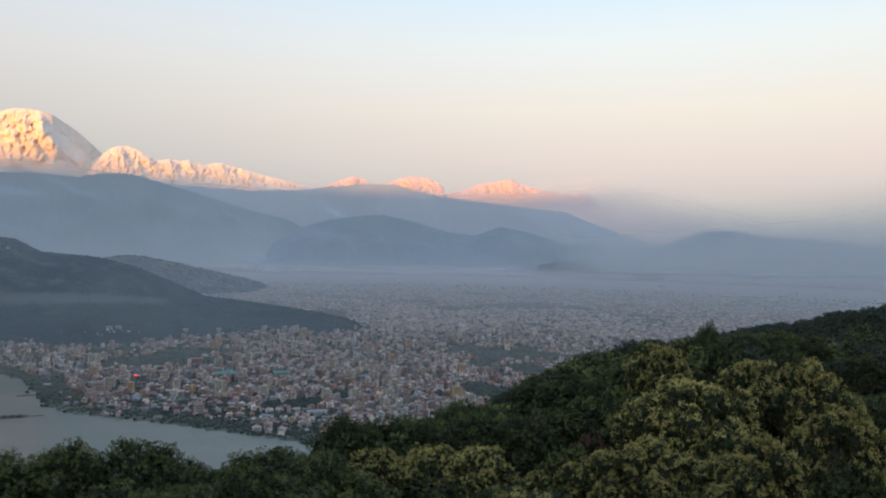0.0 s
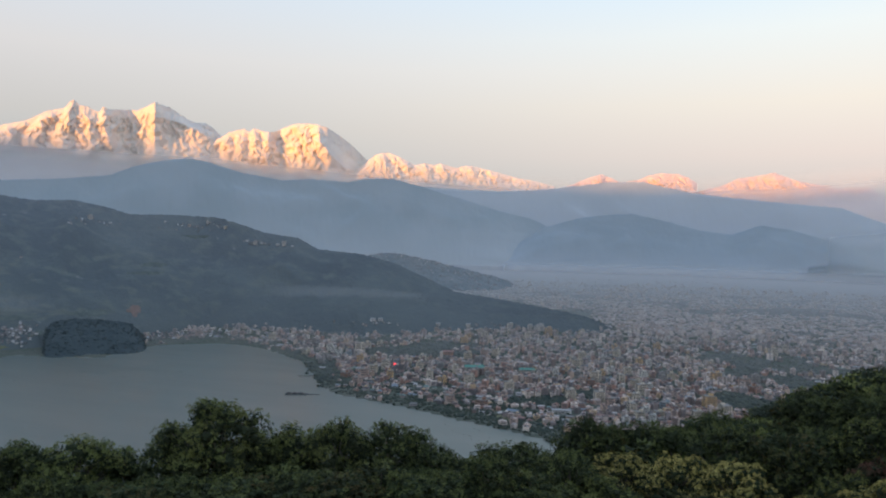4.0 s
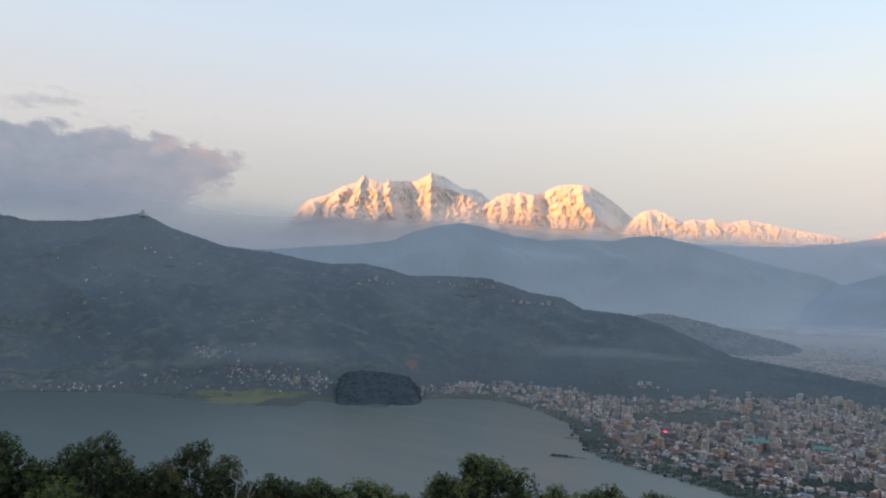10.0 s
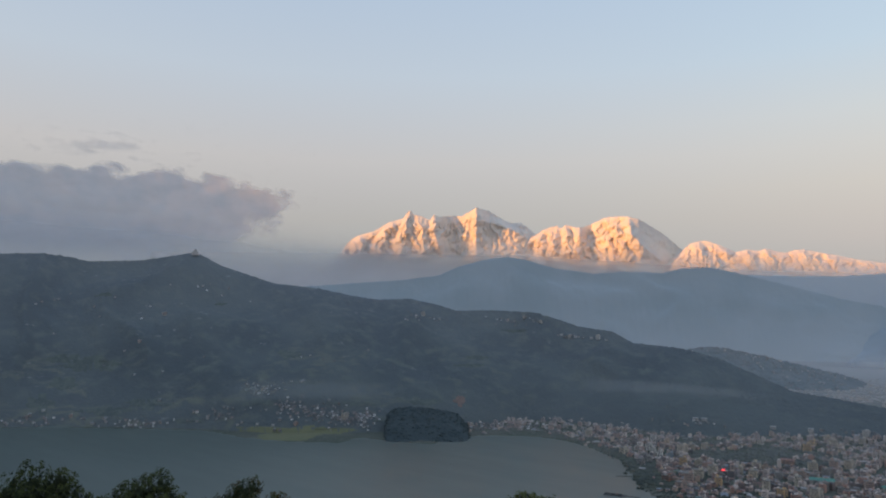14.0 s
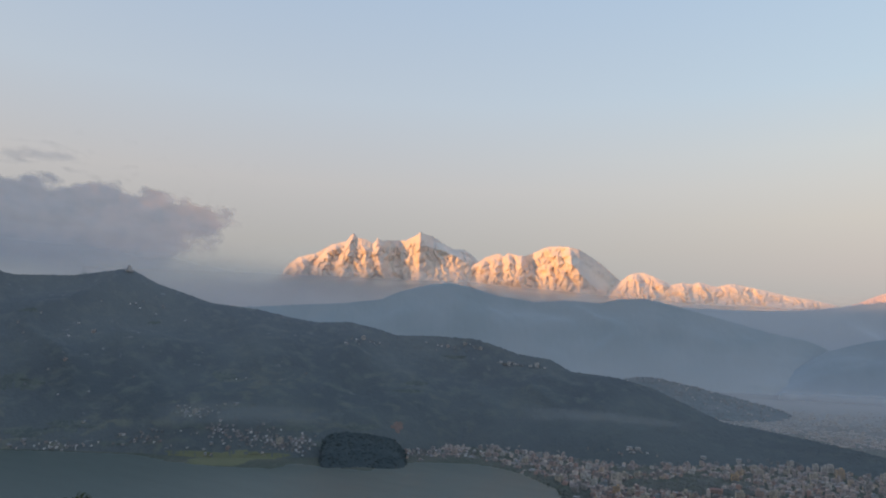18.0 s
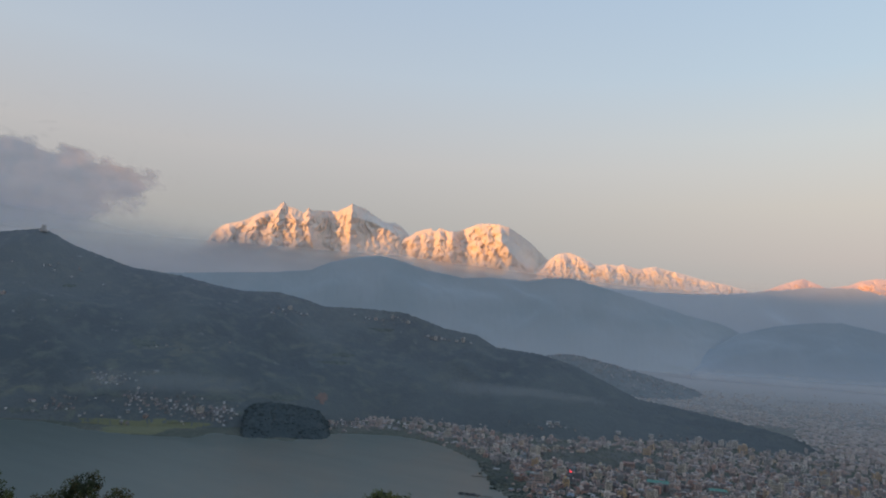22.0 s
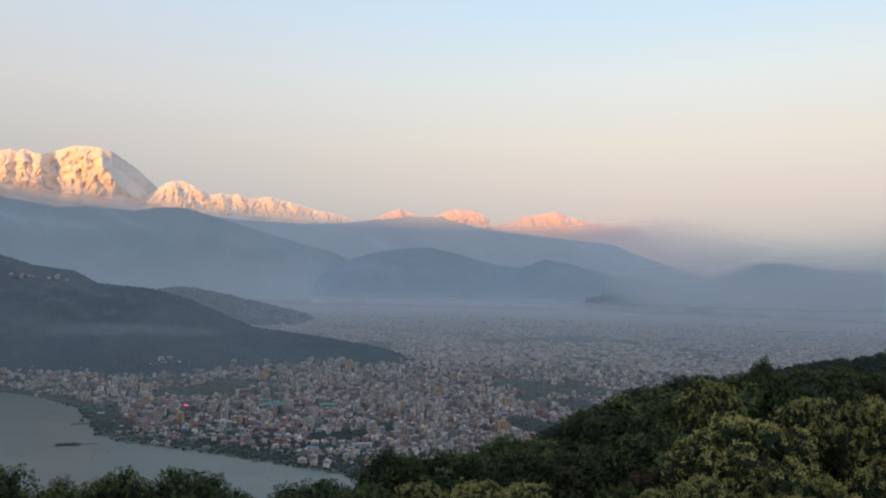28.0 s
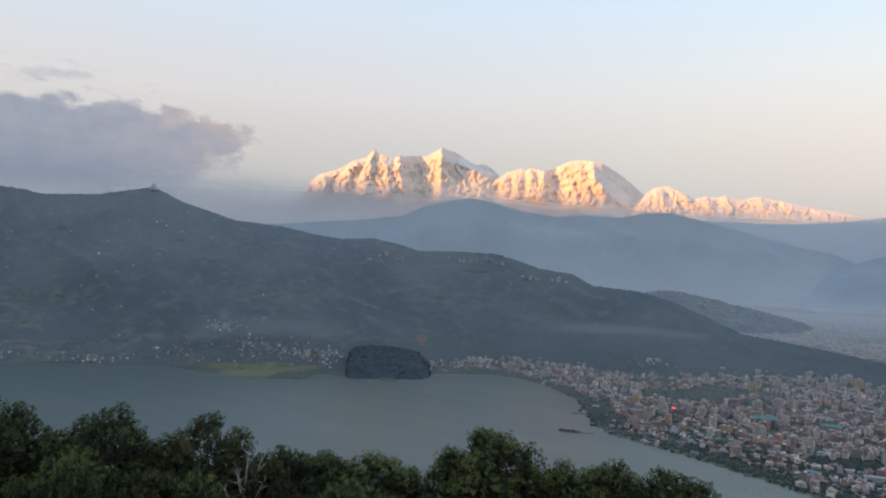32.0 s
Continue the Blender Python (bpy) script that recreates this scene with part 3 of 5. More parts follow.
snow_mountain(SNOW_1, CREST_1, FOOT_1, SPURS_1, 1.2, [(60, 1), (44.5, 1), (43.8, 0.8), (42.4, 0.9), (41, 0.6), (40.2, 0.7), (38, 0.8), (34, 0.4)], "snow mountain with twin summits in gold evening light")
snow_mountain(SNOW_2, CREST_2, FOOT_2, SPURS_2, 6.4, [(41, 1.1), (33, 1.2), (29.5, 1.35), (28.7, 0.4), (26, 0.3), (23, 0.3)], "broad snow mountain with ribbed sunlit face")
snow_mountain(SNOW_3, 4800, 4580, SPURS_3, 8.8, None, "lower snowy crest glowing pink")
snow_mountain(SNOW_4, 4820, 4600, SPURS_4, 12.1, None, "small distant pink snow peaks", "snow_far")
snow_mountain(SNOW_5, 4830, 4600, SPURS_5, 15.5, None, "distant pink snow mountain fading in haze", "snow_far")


# how high on the snow mountains the added range's shade reaches: azimuth, degrees
SHADE_LINE = [(90, 6.8), (60, 6.2), (52, 5.8), (47, 5.7), (41, 5.8), (33, 5.4), (28, 4.9), (20, 4.8), (10, 4.1), (0, 4.0), (-7, 3.9), (-13, 4.8), (-30, 5.8)]


def build_sun_blocker():
    """High unseen range added behind the viewpoint, towards the sun, to shade the valley."""
    way = Vector((SUN_WAY.x, SUN_WAY.y, 0)).normalized()
    side = Vector((-way.y, way.x, 0))
    tops = []
    for az in np.arange(62.0, -31.0, -2.0):
        p = spot(az, 4700)
        tops.append((p.dot(side), EYE + 4700 * math.tan(radians(float(curve(SHADE_LINE, az)))) + (5500 - p.dot(way)) * math.tan(radians(SUN_HEIGHT))))
    verts = []
    n = 120
    for i in range(n):
        q = -6800 + 11400 * i / (n - 1)
        top = float(curve(tops, q)) + 42 * noise.fractal(Vector((q * 0.004, 0, 0)), 1.0, 2.0, 5)
        for p, z in ((4300, 0), (4900, top * 0.7), (5500, top), (6100, top * 0.7), (6700, 0)):
            v = way * p + side * q
            verts.append((v.x, v.y, z))
    ob = mesh_object("western_range", verts, grid_faces(n, 5), M["range_a"])
    return tagged(ob, "unseen range added to shade the valley at dusk", "mountain", kind="structure")


build_sun_blocker()


# ---- helpers for things ----
from mathutils.bvhtree import BVHTree

rng = random.Random(7)


def part(name, data, parent, label=""):
    """One mesh under a thing or a part."""
    ob = new(name, data)
    ob.parent = parent
    if label:
        ob["label"] = label
    return ob


def holder(name, label, category, group="", kind="", at=None):
    ob = new(name)
    ob.empty_display_size = 0.5
    tagged(ob, label, category, group, kind)
    if at is not None:
        ob.matrix_basis = at
    return ob


def raw_mesh(name, verts, faces, mat, smooth=False, more=()):
    me = bpy.data.meshes.new(name)
    me.from_pydata([tuple(v) for v in verts], [], faces)
    for m in (mat, *more):
        me.materials.append(m)
    me.update()
    if smooth:
        me.shade_smooth()
    return me


def add_box(verts, faces, c, size, yaw=0.0, taper=1.0):
    """Box with its foot at c."""
    i = len(verts)
    ca, sa = math.cos(yaw), math.sin(yaw)
    for z, k in ((0, 1.0), (1, taper)):
        for x, y in ((-1, -1), (1, -1), (1, 1), (-1, 1)):
            px, py = x * size[0] / 2 * k, y * size[1] / 2 * k
            verts.append((c[0] + px * ca - py * sa, c[1] + px * sa + py * ca, c[2] + z * size[2]))
    faces += [(i + 3, i + 2, i + 1, i), (i + 4, i + 5, i + 6, i + 7), (i, i + 1, i + 5, i + 4), (i + 1, i + 2, i + 6, i + 5), (i + 2, i + 3, i + 7, i + 6), (i + 3, i, i + 4, i + 7)]


def add_gable(verts, faces, c, size, yaw=0.0, over=0.5):
    """Gabled roof block with its eaves at c."""
    i = len(verts)
    ca, sa = math.cos(yaw), math.sin(yaw)
    w, d, h = size[0] / 2 + over, size[1] / 2 + over, size[2]
    for x, y, z in ((-w, -d, 0), (w, -d, 0), (w, d, 0), (-w, d, 0), (-w, 0, h), (w, 0, h)):
        verts.append((c[0] + x * ca - y * sa, c[1] + x * sa + y * ca, c[2] + z))
    faces += [(i + 3, i + 2, i + 1, i), (i, i + 1, i + 5, i + 4), (i + 2, i + 3, i + 4, i + 5), (i + 1, i + 2, i + 5), (i + 3, i, i + 4)]


def box_mesh(name, boxes, mat):
    v, f = [], []
    for c, s in boxes:
        add_box(v, f, c, s)
    return raw_mesh(name, v, f, mat)


def tube(verts, faces, a, b, ra, rb, n=6):
    a, b = Vector(a), Vector(b)
    q = (b - a).to_track_quat("Z", "Y")
    i = len(verts)
    for p, r in ((a, ra), (b, rb)):
        for k in range(n):
            t = 2 * math.pi * k / n
            verts.append(tuple(p + q @ Vector((r * math.cos(t), r * math.sin(t), 0))))
    faces += [(i + k, i + (k + 1) % n, i + n + (k + 1) % n, i + n + k) for k in range(n)]
    faces.append(tuple(i + n + k for k in range(n)))


ICO = [(0, 0, -1), (0.72, -0.53, -0.45), (-0.28, -0.85, -0.45), (-0.89, 0, -0.45), (-0.28, 0.85, -0.45), (0.72, 0.53, -0.45),
       (0.28, -0.85, 0.45), (-0.72, -0.53, 0.45), (-0.72, 0.53, 0.45), (0.28, 0.85, 0.45), (0.89, 0, 0.45), (0, 0, 1)]
ICO_F = [(0, 1, 2), (1, 0, 5), (0, 2, 3), (0, 3, 4), (0, 4, 5), (1, 5, 10), (2, 1, 6), (3, 2, 7), (4, 3, 8), (5, 4, 9),
         (1, 10, 6), (2, 6, 7), (3, 7, 8), (4, 8, 9), (5, 9, 10), (6, 10, 11), (7, 6, 11), (8, 7, 11), (9, 8, 11), (10, 9, 11)]


def add_blob(verts, faces, c, r, squash=1.0, jitter=0.2, rnd=rng):
    i = len(verts)
    for x, y, z in ICO:
        k = r * (1 + jitter * (rnd.random() * 2 - 1))
        verts.append((c[0] + x * k, c[1] + y * k, c[2] + z * k * squash))
    faces += [(a + i, b + i, d + i) for a, b, d in ICO_F]


# ---- trees ----
def tree_meshes(seed, leaves, leaf, mat, lobes=16, radius=4.0, height=10.0, shape=1.0):
    """Trunk with limbs, and a crown of lobes set with sprays of single leaves."""
    r = random.Random(seed)
    tv, tf, cv, cf = [], [], [], []
    low = height * 0.3
    tube(tv, tf, (0, 0, -1.5), (0.1, 0, low), radius * 0.085, radius * 0.06, 8)
    tube(tv, tf, (0.1, 0, low), (0.2, 0.1, height * 0.75), radius * 0.06, radius * 0.02, 6)
    blobs = []
    mid, semi = height * 0.6, height * 0.40
    for k in range(lobes):
        zc = 1 - 1.7 * (k + 0.5) / lobes
        a = k * 2.4 + r.random() * 1.2
        flat = math.sqrt(max(0.0, 1 - zc * zc))
        br = radius * (0.19 + 0.15 * r.random()) * min(1.0, (36 / lobes) ** 0.5)
        k2 = 0.52 + 0.42 * r.random()
        c = Vector((math.cos(a) * radius * flat * k2, math.sin(a) * radius * flat * k2, mid + zc * (semi - br * 0.9) * (0.8 + 0.25 * r.random()) * shape))
        blobs.append((c, br))
        tube(tv, tf, (0.1, 0, low + (c.z - low) * 0.4), tuple(c), radius * 0.028, radius * 0.008, 5)
    blobs.append((Vector((0, 0, mid - 0.4)), radius * 0.42))
    for c, br in blobs:
        for _ in range(4):
            off = Vector((r.gauss(0, 1), r.gauss(0, 1), r.gauss(0, 1))).normalized() * br * 0.35
            add_blob(cv, cf, c + off, br * 0.29, 0.95, 0.35, r)
    tone = [1] * len(cf)
    total = sum(b * b for _, b in blobs)

    def leaf_at(p, way, out, ln):
        across = way.cross(out + Vector((r.random() - 0.5, r.random() - 0.5, 0.3))).normalized()
        i = len(cv)
        w = ln * 0.42
        cv.extend((tuple(p - across * w), tuple(p + across * w), tuple(p + way * ln)))
        cf.append((i, i + 1, i + 2))

    for c, br in blobs:
        share = leaves * br * br / total
        # tufts of leaves on the outside of each lobe
        for _ in range(max(3, int(share * 0.66 / 11))):
            d = Vector((r.gauss(0, 1), r.gauss(0, 1), r.gauss(0.3, 1))).normalized()
            p = c + d * br * (0.86 + 0.3 * r.random())
            side = d.orthogonal().normalized()
            # undersides mostly take the dark tone, shade put into the colour
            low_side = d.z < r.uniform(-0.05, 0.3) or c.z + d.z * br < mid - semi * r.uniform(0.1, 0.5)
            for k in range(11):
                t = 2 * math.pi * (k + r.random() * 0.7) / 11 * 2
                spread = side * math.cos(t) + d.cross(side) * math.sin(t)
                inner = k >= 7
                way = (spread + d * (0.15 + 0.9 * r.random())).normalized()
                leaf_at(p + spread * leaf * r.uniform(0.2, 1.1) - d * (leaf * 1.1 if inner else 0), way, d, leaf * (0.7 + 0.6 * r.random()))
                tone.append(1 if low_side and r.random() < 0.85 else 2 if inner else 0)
        # leaves between them, dark as painted crown shade
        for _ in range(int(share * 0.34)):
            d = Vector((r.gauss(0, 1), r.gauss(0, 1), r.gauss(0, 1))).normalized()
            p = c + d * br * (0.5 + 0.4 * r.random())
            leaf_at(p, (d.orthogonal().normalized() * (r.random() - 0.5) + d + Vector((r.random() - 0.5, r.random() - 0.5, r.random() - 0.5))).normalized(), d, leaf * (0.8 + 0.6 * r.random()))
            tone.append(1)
    crown = raw_mesh("crown", cv, cf, mat, more=(M["leaf_shade"], M["leaf_olive"] if mat == M["leaf_yellow"] else mat))
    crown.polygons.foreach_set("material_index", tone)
    return raw_mesh("trunk", tv, tf, M["bark"], True), crown


TREE_KINDS = {}


def tree(kind, az, el_top, d, radius, label="", near=2, turn=0.0):
    """A tree whose top shows at el_top degrees, rooted on the hill at az, d."""
    key = (kind, near)
    if key not in TREE_KINDS:
        TREE_KINDS[key] = []
        for k in range(3 if near else 2):
            n_leaf, leaf = ((1500, 0.5), (6000, 0.24), (20000, 0.145))[near]
            if kind == "leaf_yellow" and near == 2:
                n_leaf, leaf = 34000, 0.125
            tm, cm = tree_meshes(sum(map(ord, kind)) + 31 * k + 5 * near, n_leaf, leaf, M[kind], lobes=56 if kind == "leaf_yellow" and near else 34 if near else 16, shape=(1.0, 1.08, 0.94)[k])
            TREE_KINDS[key].append((tm, cm))
    tm, cm = TREE_KINDS[key][rng.randrange(len(TREE_KINDS[key]))]
    zg = ground_z(az, d) - 0.4
    h = EYE + d * math.tan(radians(el_top)) - zg
    h = max(3.5, h)
    p = spot(az, d, zg)
    ob = holder("tree", label or LABELS[kind], "tree", "trees on the near slope", at=Matrix.LocRotScale(p, Euler((0, 0, turn or rng.random() * 6.28)), (radius * 0.26, radius * 0.26, h / 10)))
    part("trunk", tm, ob)
    part("crown", cm, ob)
    return ob


LABELS = {"leaf": "leafy green broadleaf tree on the near slope", "leaf_dark": "dense dark green tree on the near slope",
          "leaf_yellow": "round tree with yellow-green leaf clusters", "leaf_rust": "green tree with rust-tinged leaves", "leaf_red": "low tree with red-brown leaves"}

# trees that stand out: azimuth, height of the top, distance, crown radius
for kind, az, el, d, r in (
        ("leaf", 79.5, -7.9, 40, 3.0), ("leaf", 82.5, -8.5, 42, 3.2), ("leaf_rust", 75.2, -11.6, 46, 2.6), ("leaf_dark", 72.6, -9.7, 47, 2.8), ("leaf_dark", 69.6, -12.2, 49, 2.4),
        ("leaf_dark", 65.7, -10.7, 46, 2.7), ("leaf", 68.0, -13.6, 43, 1.9), ("leaf_dark", 62.6, -13.4, 48, 2.0), ("leaf_rust", 58.9, -11.8, 45, 2.5), ("leaf_rust", 55.0, -14.5, 44, 1.7), ("leaf_dark", 52.8, -14.0, 47, 1.9), ("leaf_dark", 49.7, -14.3, 48, 2.1),
        ("leaf", 46.0, -14.5, 47, 2.4), ("leaf_dark", 43.6, -15.8, 49, 2.0), ("leaf", 36.6, -12.6, 45, 2.7), ("leaf_dark", 39.7, -14.2, 47, 1.8), ("leaf_dark", 33.8, -15.4, 46, 1.7),
        ("leaf", 30.9, -14.6, 47, 2.0), ("leaf", 27.3, -14.3, 46, 2.1), ("leaf_dark", 23.0, -14.4, 48, 2.3), ("leaf_dark", 19.6, -16.3, 46, 1.8), ("leaf_dark", 17.2, -17.1, 47, 1.8),
        ("leaf_dark", 13.2, -15.7, 52, 2.6), ("leaf_dark", 10.3, -16.6, 50, 2.0), ("leaf_dark", 7.4, -13.5, 66, 3.3), ("leaf_dark", 4.3, -13.8, 68, 3.2), ("leaf_dark", 1.2, -13.9, 70, 3.0), ("leaf_dark", -1.6, -12.4, 80, 3.4), ("leaf_dark", -4.6, -12.8, 82, 3.3),
        ("leaf_yellow", 4.8, -16.2, 44, 2.4), ("leaf_yellow", 0.6, -15.6, 45, 2.3), ("leaf_yellow", -3.4, -15.9, 44, 2.4), ("leaf", -7.2, -14.6, 55, 2.4), ("leaf_yellow", -9.6, -17.0, 42, 1.9), ("leaf_dark", -8.2, -10.6, 76, 3.6), ("leaf_dark", -11.6, -10.2, 74, 3.4),
        ("leaf_yellow", -13.4, -15.6, 40, 2.4), ("leaf_yellow", -19.3, -9.1, 46, 4.2), ("leaf_yellow", -26.9, -7.1, 50, 3.4), ("leaf_yellow", -29.6, -10.8, 42, 2.5), ("leaf_yellow", -22.5, -14.8, 36, 2.4), ("leaf_yellow", -17.0, -7.1, 78, 3.4),
        ("leaf_dark", -20.4, -5.5, 112, 2.2), ("leaf_dark", -22.4, -6.3, 95, 4.0), ("leaf_dark", -25.0, -5.7, 110, 4.2), ("leaf_dark", -15.3, -8.4, 84, 3.4), ("leaf_dark", -13.0, -9.2, 92, 3.6), ("leaf_rust", -30.2, -6.9, 90, 3.0), ("leaf_rust", -27.2, -6.2, 120, 3.0), ("leaf_yellow", -23.6, -7.6, 64, 3.2),
        ("leaf_dark", -31.4, -9.8, 60, 3.0), ("leaf_dark", -36.9, -7.9, 66, 2.6), ("leaf_dark", -39.6, -7.6, 66, 3.0), ("leaf_dark", -34.2, -9.4, 68, 2.2), ("leaf_dark", -42.5, -8.2, 64, 3.4), ("leaf", -34.6, -11.4, 50, 2.8), ("leaf", -39.0, -11.4, 50, 2.9), ("leaf_dark", -44.0, -9.0, 56, 3.4), ("leaf_dark", -43.0, -12.5, 44, 2.8), ("leaf_rust", -33.0, -14.0, 42, 2.6), ("leaf_dark", -48.0, -9.5, 54, 3.6),
        ("leaf", -37.5, -14.5, 42, 2.6), ("leaf_dark", -30.0, -14.6, 40, 2.4), ("leaf_dark", -26.0, -15.0, 40, 2.6), ("leaf_red", -11.9, -14.6, 46, 1.8), ("leaf_red", -13.8, -15.2, 47, 1.5), ("leaf", -10.6, -15.6, 42, 1.9), ("leaf_dark", -16.2, -11.2, 58, 3.2), ("leaf_dark", -8.9, -12.6, 60, 3.0),
        ("leaf_yellow", -16.6, -14.4, 38, 2.6), ("leaf_yellow", -24.6, -12.9, 39, 2.3), ("leaf", -35.6, -9.3, 64, 2.4), ("leaf_dark", -38.2, -7.8, 72, 2.4), ("leaf", -41.0, -8.4, 70, 2.8), ("leaf_dark", -33.2, -9.3, 68, 2.2)):
    tree(kind, az, el, d, r * (1.2 if az > 8 else 1.0))

# lower trees that close the gaps below those
for k in range(62):
    az = 84 - k * 1.7 + rng.uniform(-0.9, 0.9)
    top = float(curve([(84, -13), (70, -15.6), (60, -17.6), (45, -18.6), (20, -19.4), (8, -18.4), (-5, -18.5), (-20, -18.5), (-34, -16.5), (-50, -15)], az)) + (rng.uniform(-3.0, 2.2) if az > 8 else rng.uniform(-5.2, 0.8))
    tree(rng.choice(("leaf_dark", "leaf_dark", "leaf_dark", "leaf_rust") if az > 8 else ("leaf", "leaf_dark", "leaf_yellow")), az, top, rng.uniform(38, 46), rng.uniform(1.1, 1.9) if az > 8 else rng.uniform(1.5, 3.1), near=1)

for k in range(44):
    az = 85 - k * 3.1 + rng.uniform(-0.8, 0.8)
    tree(rng.choice(("leaf_dark", "leaf_rust", "leaf_dark", "leaf")), az, rng.uniform(-22.5, -19.6), rng.uniform(40, 50), rng.uniform(1.8, 2.6), near=1)

for k in range(26):
    az = 46 - k * 1.55 + rng.uniform(-0.5, 0.5)
    tree(rng.choice(("leaf", "leaf_dark", "leaf_rust", "leaf_dark")), az, rng.uniform(-19.6, -17.4), rng.uniform(37, 43), rng.uniform(1.7, 2.5), near=1)

# nearer woods of the shoulder
for k in range(38):
    az = rng.uniform(-50, 3)
    d = rng.uniform(50, 92)
    if -43 < az < -30 and d > 66:
        continue
    h = rng.uniform(5.0, 8.5)
    el = math.degrees(math.atan2(ground_z(az, d) - 0.4 + h - EYE, d))
    top = float(curve([(4, -14.5), (-8, -11.5), (-15, -10.5), (-25, -9.5), (-50, -9)], az))
    tree(rng.choice(("leaf_dark", "leaf_dark", "leaf", "leaf_rust")), az, min(el, top), d, rng.uniform(2.4, 3.4), near=1)

# forest of the shoulder to the rim
SKYLINE = [(6, -14.3), (-3.3, -13.2), (-5.5, -11.9), (-8.1, -10.3), (-12, -8.4), (-15, -7.5), (-18.3, -7.1), (-22.1, -6.3), (-25, -5.6), (-28.8, -4.5), (-30.5, -3.95), (-33.8, -3.65), (-38, -3.2), (-46, -3.0), (-60, -3.0)]
FAR_CROWN = tree_meshes(77, 1500, 0.42, M["leaf_dark"], lobes=14)[1]
FAR_V = [v.co.copy() for v in FAR_CROWN.vertices]
FAR_F = [tuple(p.vertices) for p in FAR_CROWN.polygons]
wood_v, wood_f, n_single = [], [], 0
for k in range(430):
    az = rng.uniform(-56, 7) if k < 330 else rng.uniform(-50, -22)
    u = rng.random()
    f = float(curve(RIM, az))
    d = 90 + (f * 1.04 - 90) * u ** 0.8 if f > 95 else f * rng.uniform(0.95, 1.1)
    sky_el = float(curve(SKYLINE, az))
    h = rng.uniform(6.5, 10.5)
    el = math.degrees(math.atan2(ground_z(az, d) - 0.4 + h - EYE, d))
    el = min(el, sky_el + rng.uniform(-0.35, 0.25))
    if -42 < az < -30 and 60 < d < 100:
        continue
    radius = rng.uniform(2.8, 4.6)
    if d < 170 and n_single < 125:
        n_single += 1
        tree(rng.choice(("leaf_dark", "leaf_dark", "leaf_dark", "leaf", "leaf_rust")), az, el, d, radius, near=0)
    else:
        zg = ground_z(az, d) - 0.4
        h = max(3.5, EYE + d * math.tan(radians(el)) - zg)
        m = Matrix.LocRotScale(spot(az, d, zg), Euler((0, 0, rng.random() * 6.28)), (radius * 0.27, radius * 0.27, h / 10))
        i = len(wood_v)
        wood_v += [tuple(m @ c) for c in FAR_V]
        wood_f += [tuple(q + i for q in face) for face in FAR_F]
# leaf colour greys with distance, haze mixed into it
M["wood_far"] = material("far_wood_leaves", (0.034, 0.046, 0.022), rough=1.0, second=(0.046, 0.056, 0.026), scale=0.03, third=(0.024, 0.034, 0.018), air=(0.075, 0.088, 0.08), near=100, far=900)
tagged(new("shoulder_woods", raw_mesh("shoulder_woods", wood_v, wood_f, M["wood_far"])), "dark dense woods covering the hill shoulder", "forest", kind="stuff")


def dead_tree():
    ob = holder("dead_tree", "bare bleached dead tree among green crowns", "tree", at=pose(*spot(55.9, 43, ground_z(55.9, 43) - 0.3)))
    r = random.Random(5)
    v, f = [], []
    h = EYE + 43 * math.tan(radians(-12.9)) - ground_z(55.9, 43) + 0.3
    tube(v, f, (0, 0, -0.5), (0.1, 0, h * 0.55), 0.12, 0.07, 8)
    part("trunk", raw_mesh("trunk", v, f, M["dead"], True), ob)
    for k in range(9):
        v, f = [], []
        a = k * 2.3
        base = Vector((0.08, 0, h * (0.3 + 0.028 * k)))
        tip = base + Vector((math.cos(a) * (1.5 - 0.08 * k), math.sin(a) * (1.5 - 0.08 * k), h * (0.2 + 0.02 * k)))
        tip.z = min(tip.z, h)
        mid = base.lerp(tip, 0.5) + Vector((0, 0, -0.2))
        tube(v, f, base, mid, 0.05, 0.03, 5)
        tube(v, f, mid, tip, 0.03, 0.01, 5)
        for j in range(6):
            q = mid.lerp(tip, 0.15 + 0.14 * j)
            e = q + Vector((r.uniform(-0.5, 0.5), r.uniform(-0.5, 0.5), r.uniform(0.15, 0.6)))
            tube(v, f, q, e, 0.022, 0.007, 4)
        part("branch", raw_mesh("branch", v, f, M["dead"], True), ob)


dead_tree()

# ---- town ----
PAINT = [(0.0, (0.446, 0.339, 0.298)), (0.1, (0.665, 0.550, 0.490)), (0.19, (0.332, 0.215, 0.182)), (0.28, (0.271, 0.225, 0.218)), (0.38, (0.494, 0.367, 0.298)), (0.49, (0.551, 0.458, 0.414)),
         (0.60, (0.199, 0.156, 0.147)), (0.69, (0.370, 0.320, 0.316)), (0.77, (0.408, 0.243, 0.196)), (0.85, (0.157, 0.142, 0.147)), (0.91, (0.551, 0.394, 0.258)), (0.953, (0.779, 0.660, 0.587))]
# haze put into the town's plaster and roof colours as they recede
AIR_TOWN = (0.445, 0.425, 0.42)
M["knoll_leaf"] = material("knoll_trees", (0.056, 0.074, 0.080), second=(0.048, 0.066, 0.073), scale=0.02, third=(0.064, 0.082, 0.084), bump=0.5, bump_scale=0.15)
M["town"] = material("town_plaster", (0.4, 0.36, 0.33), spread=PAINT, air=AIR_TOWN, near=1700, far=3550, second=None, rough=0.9)
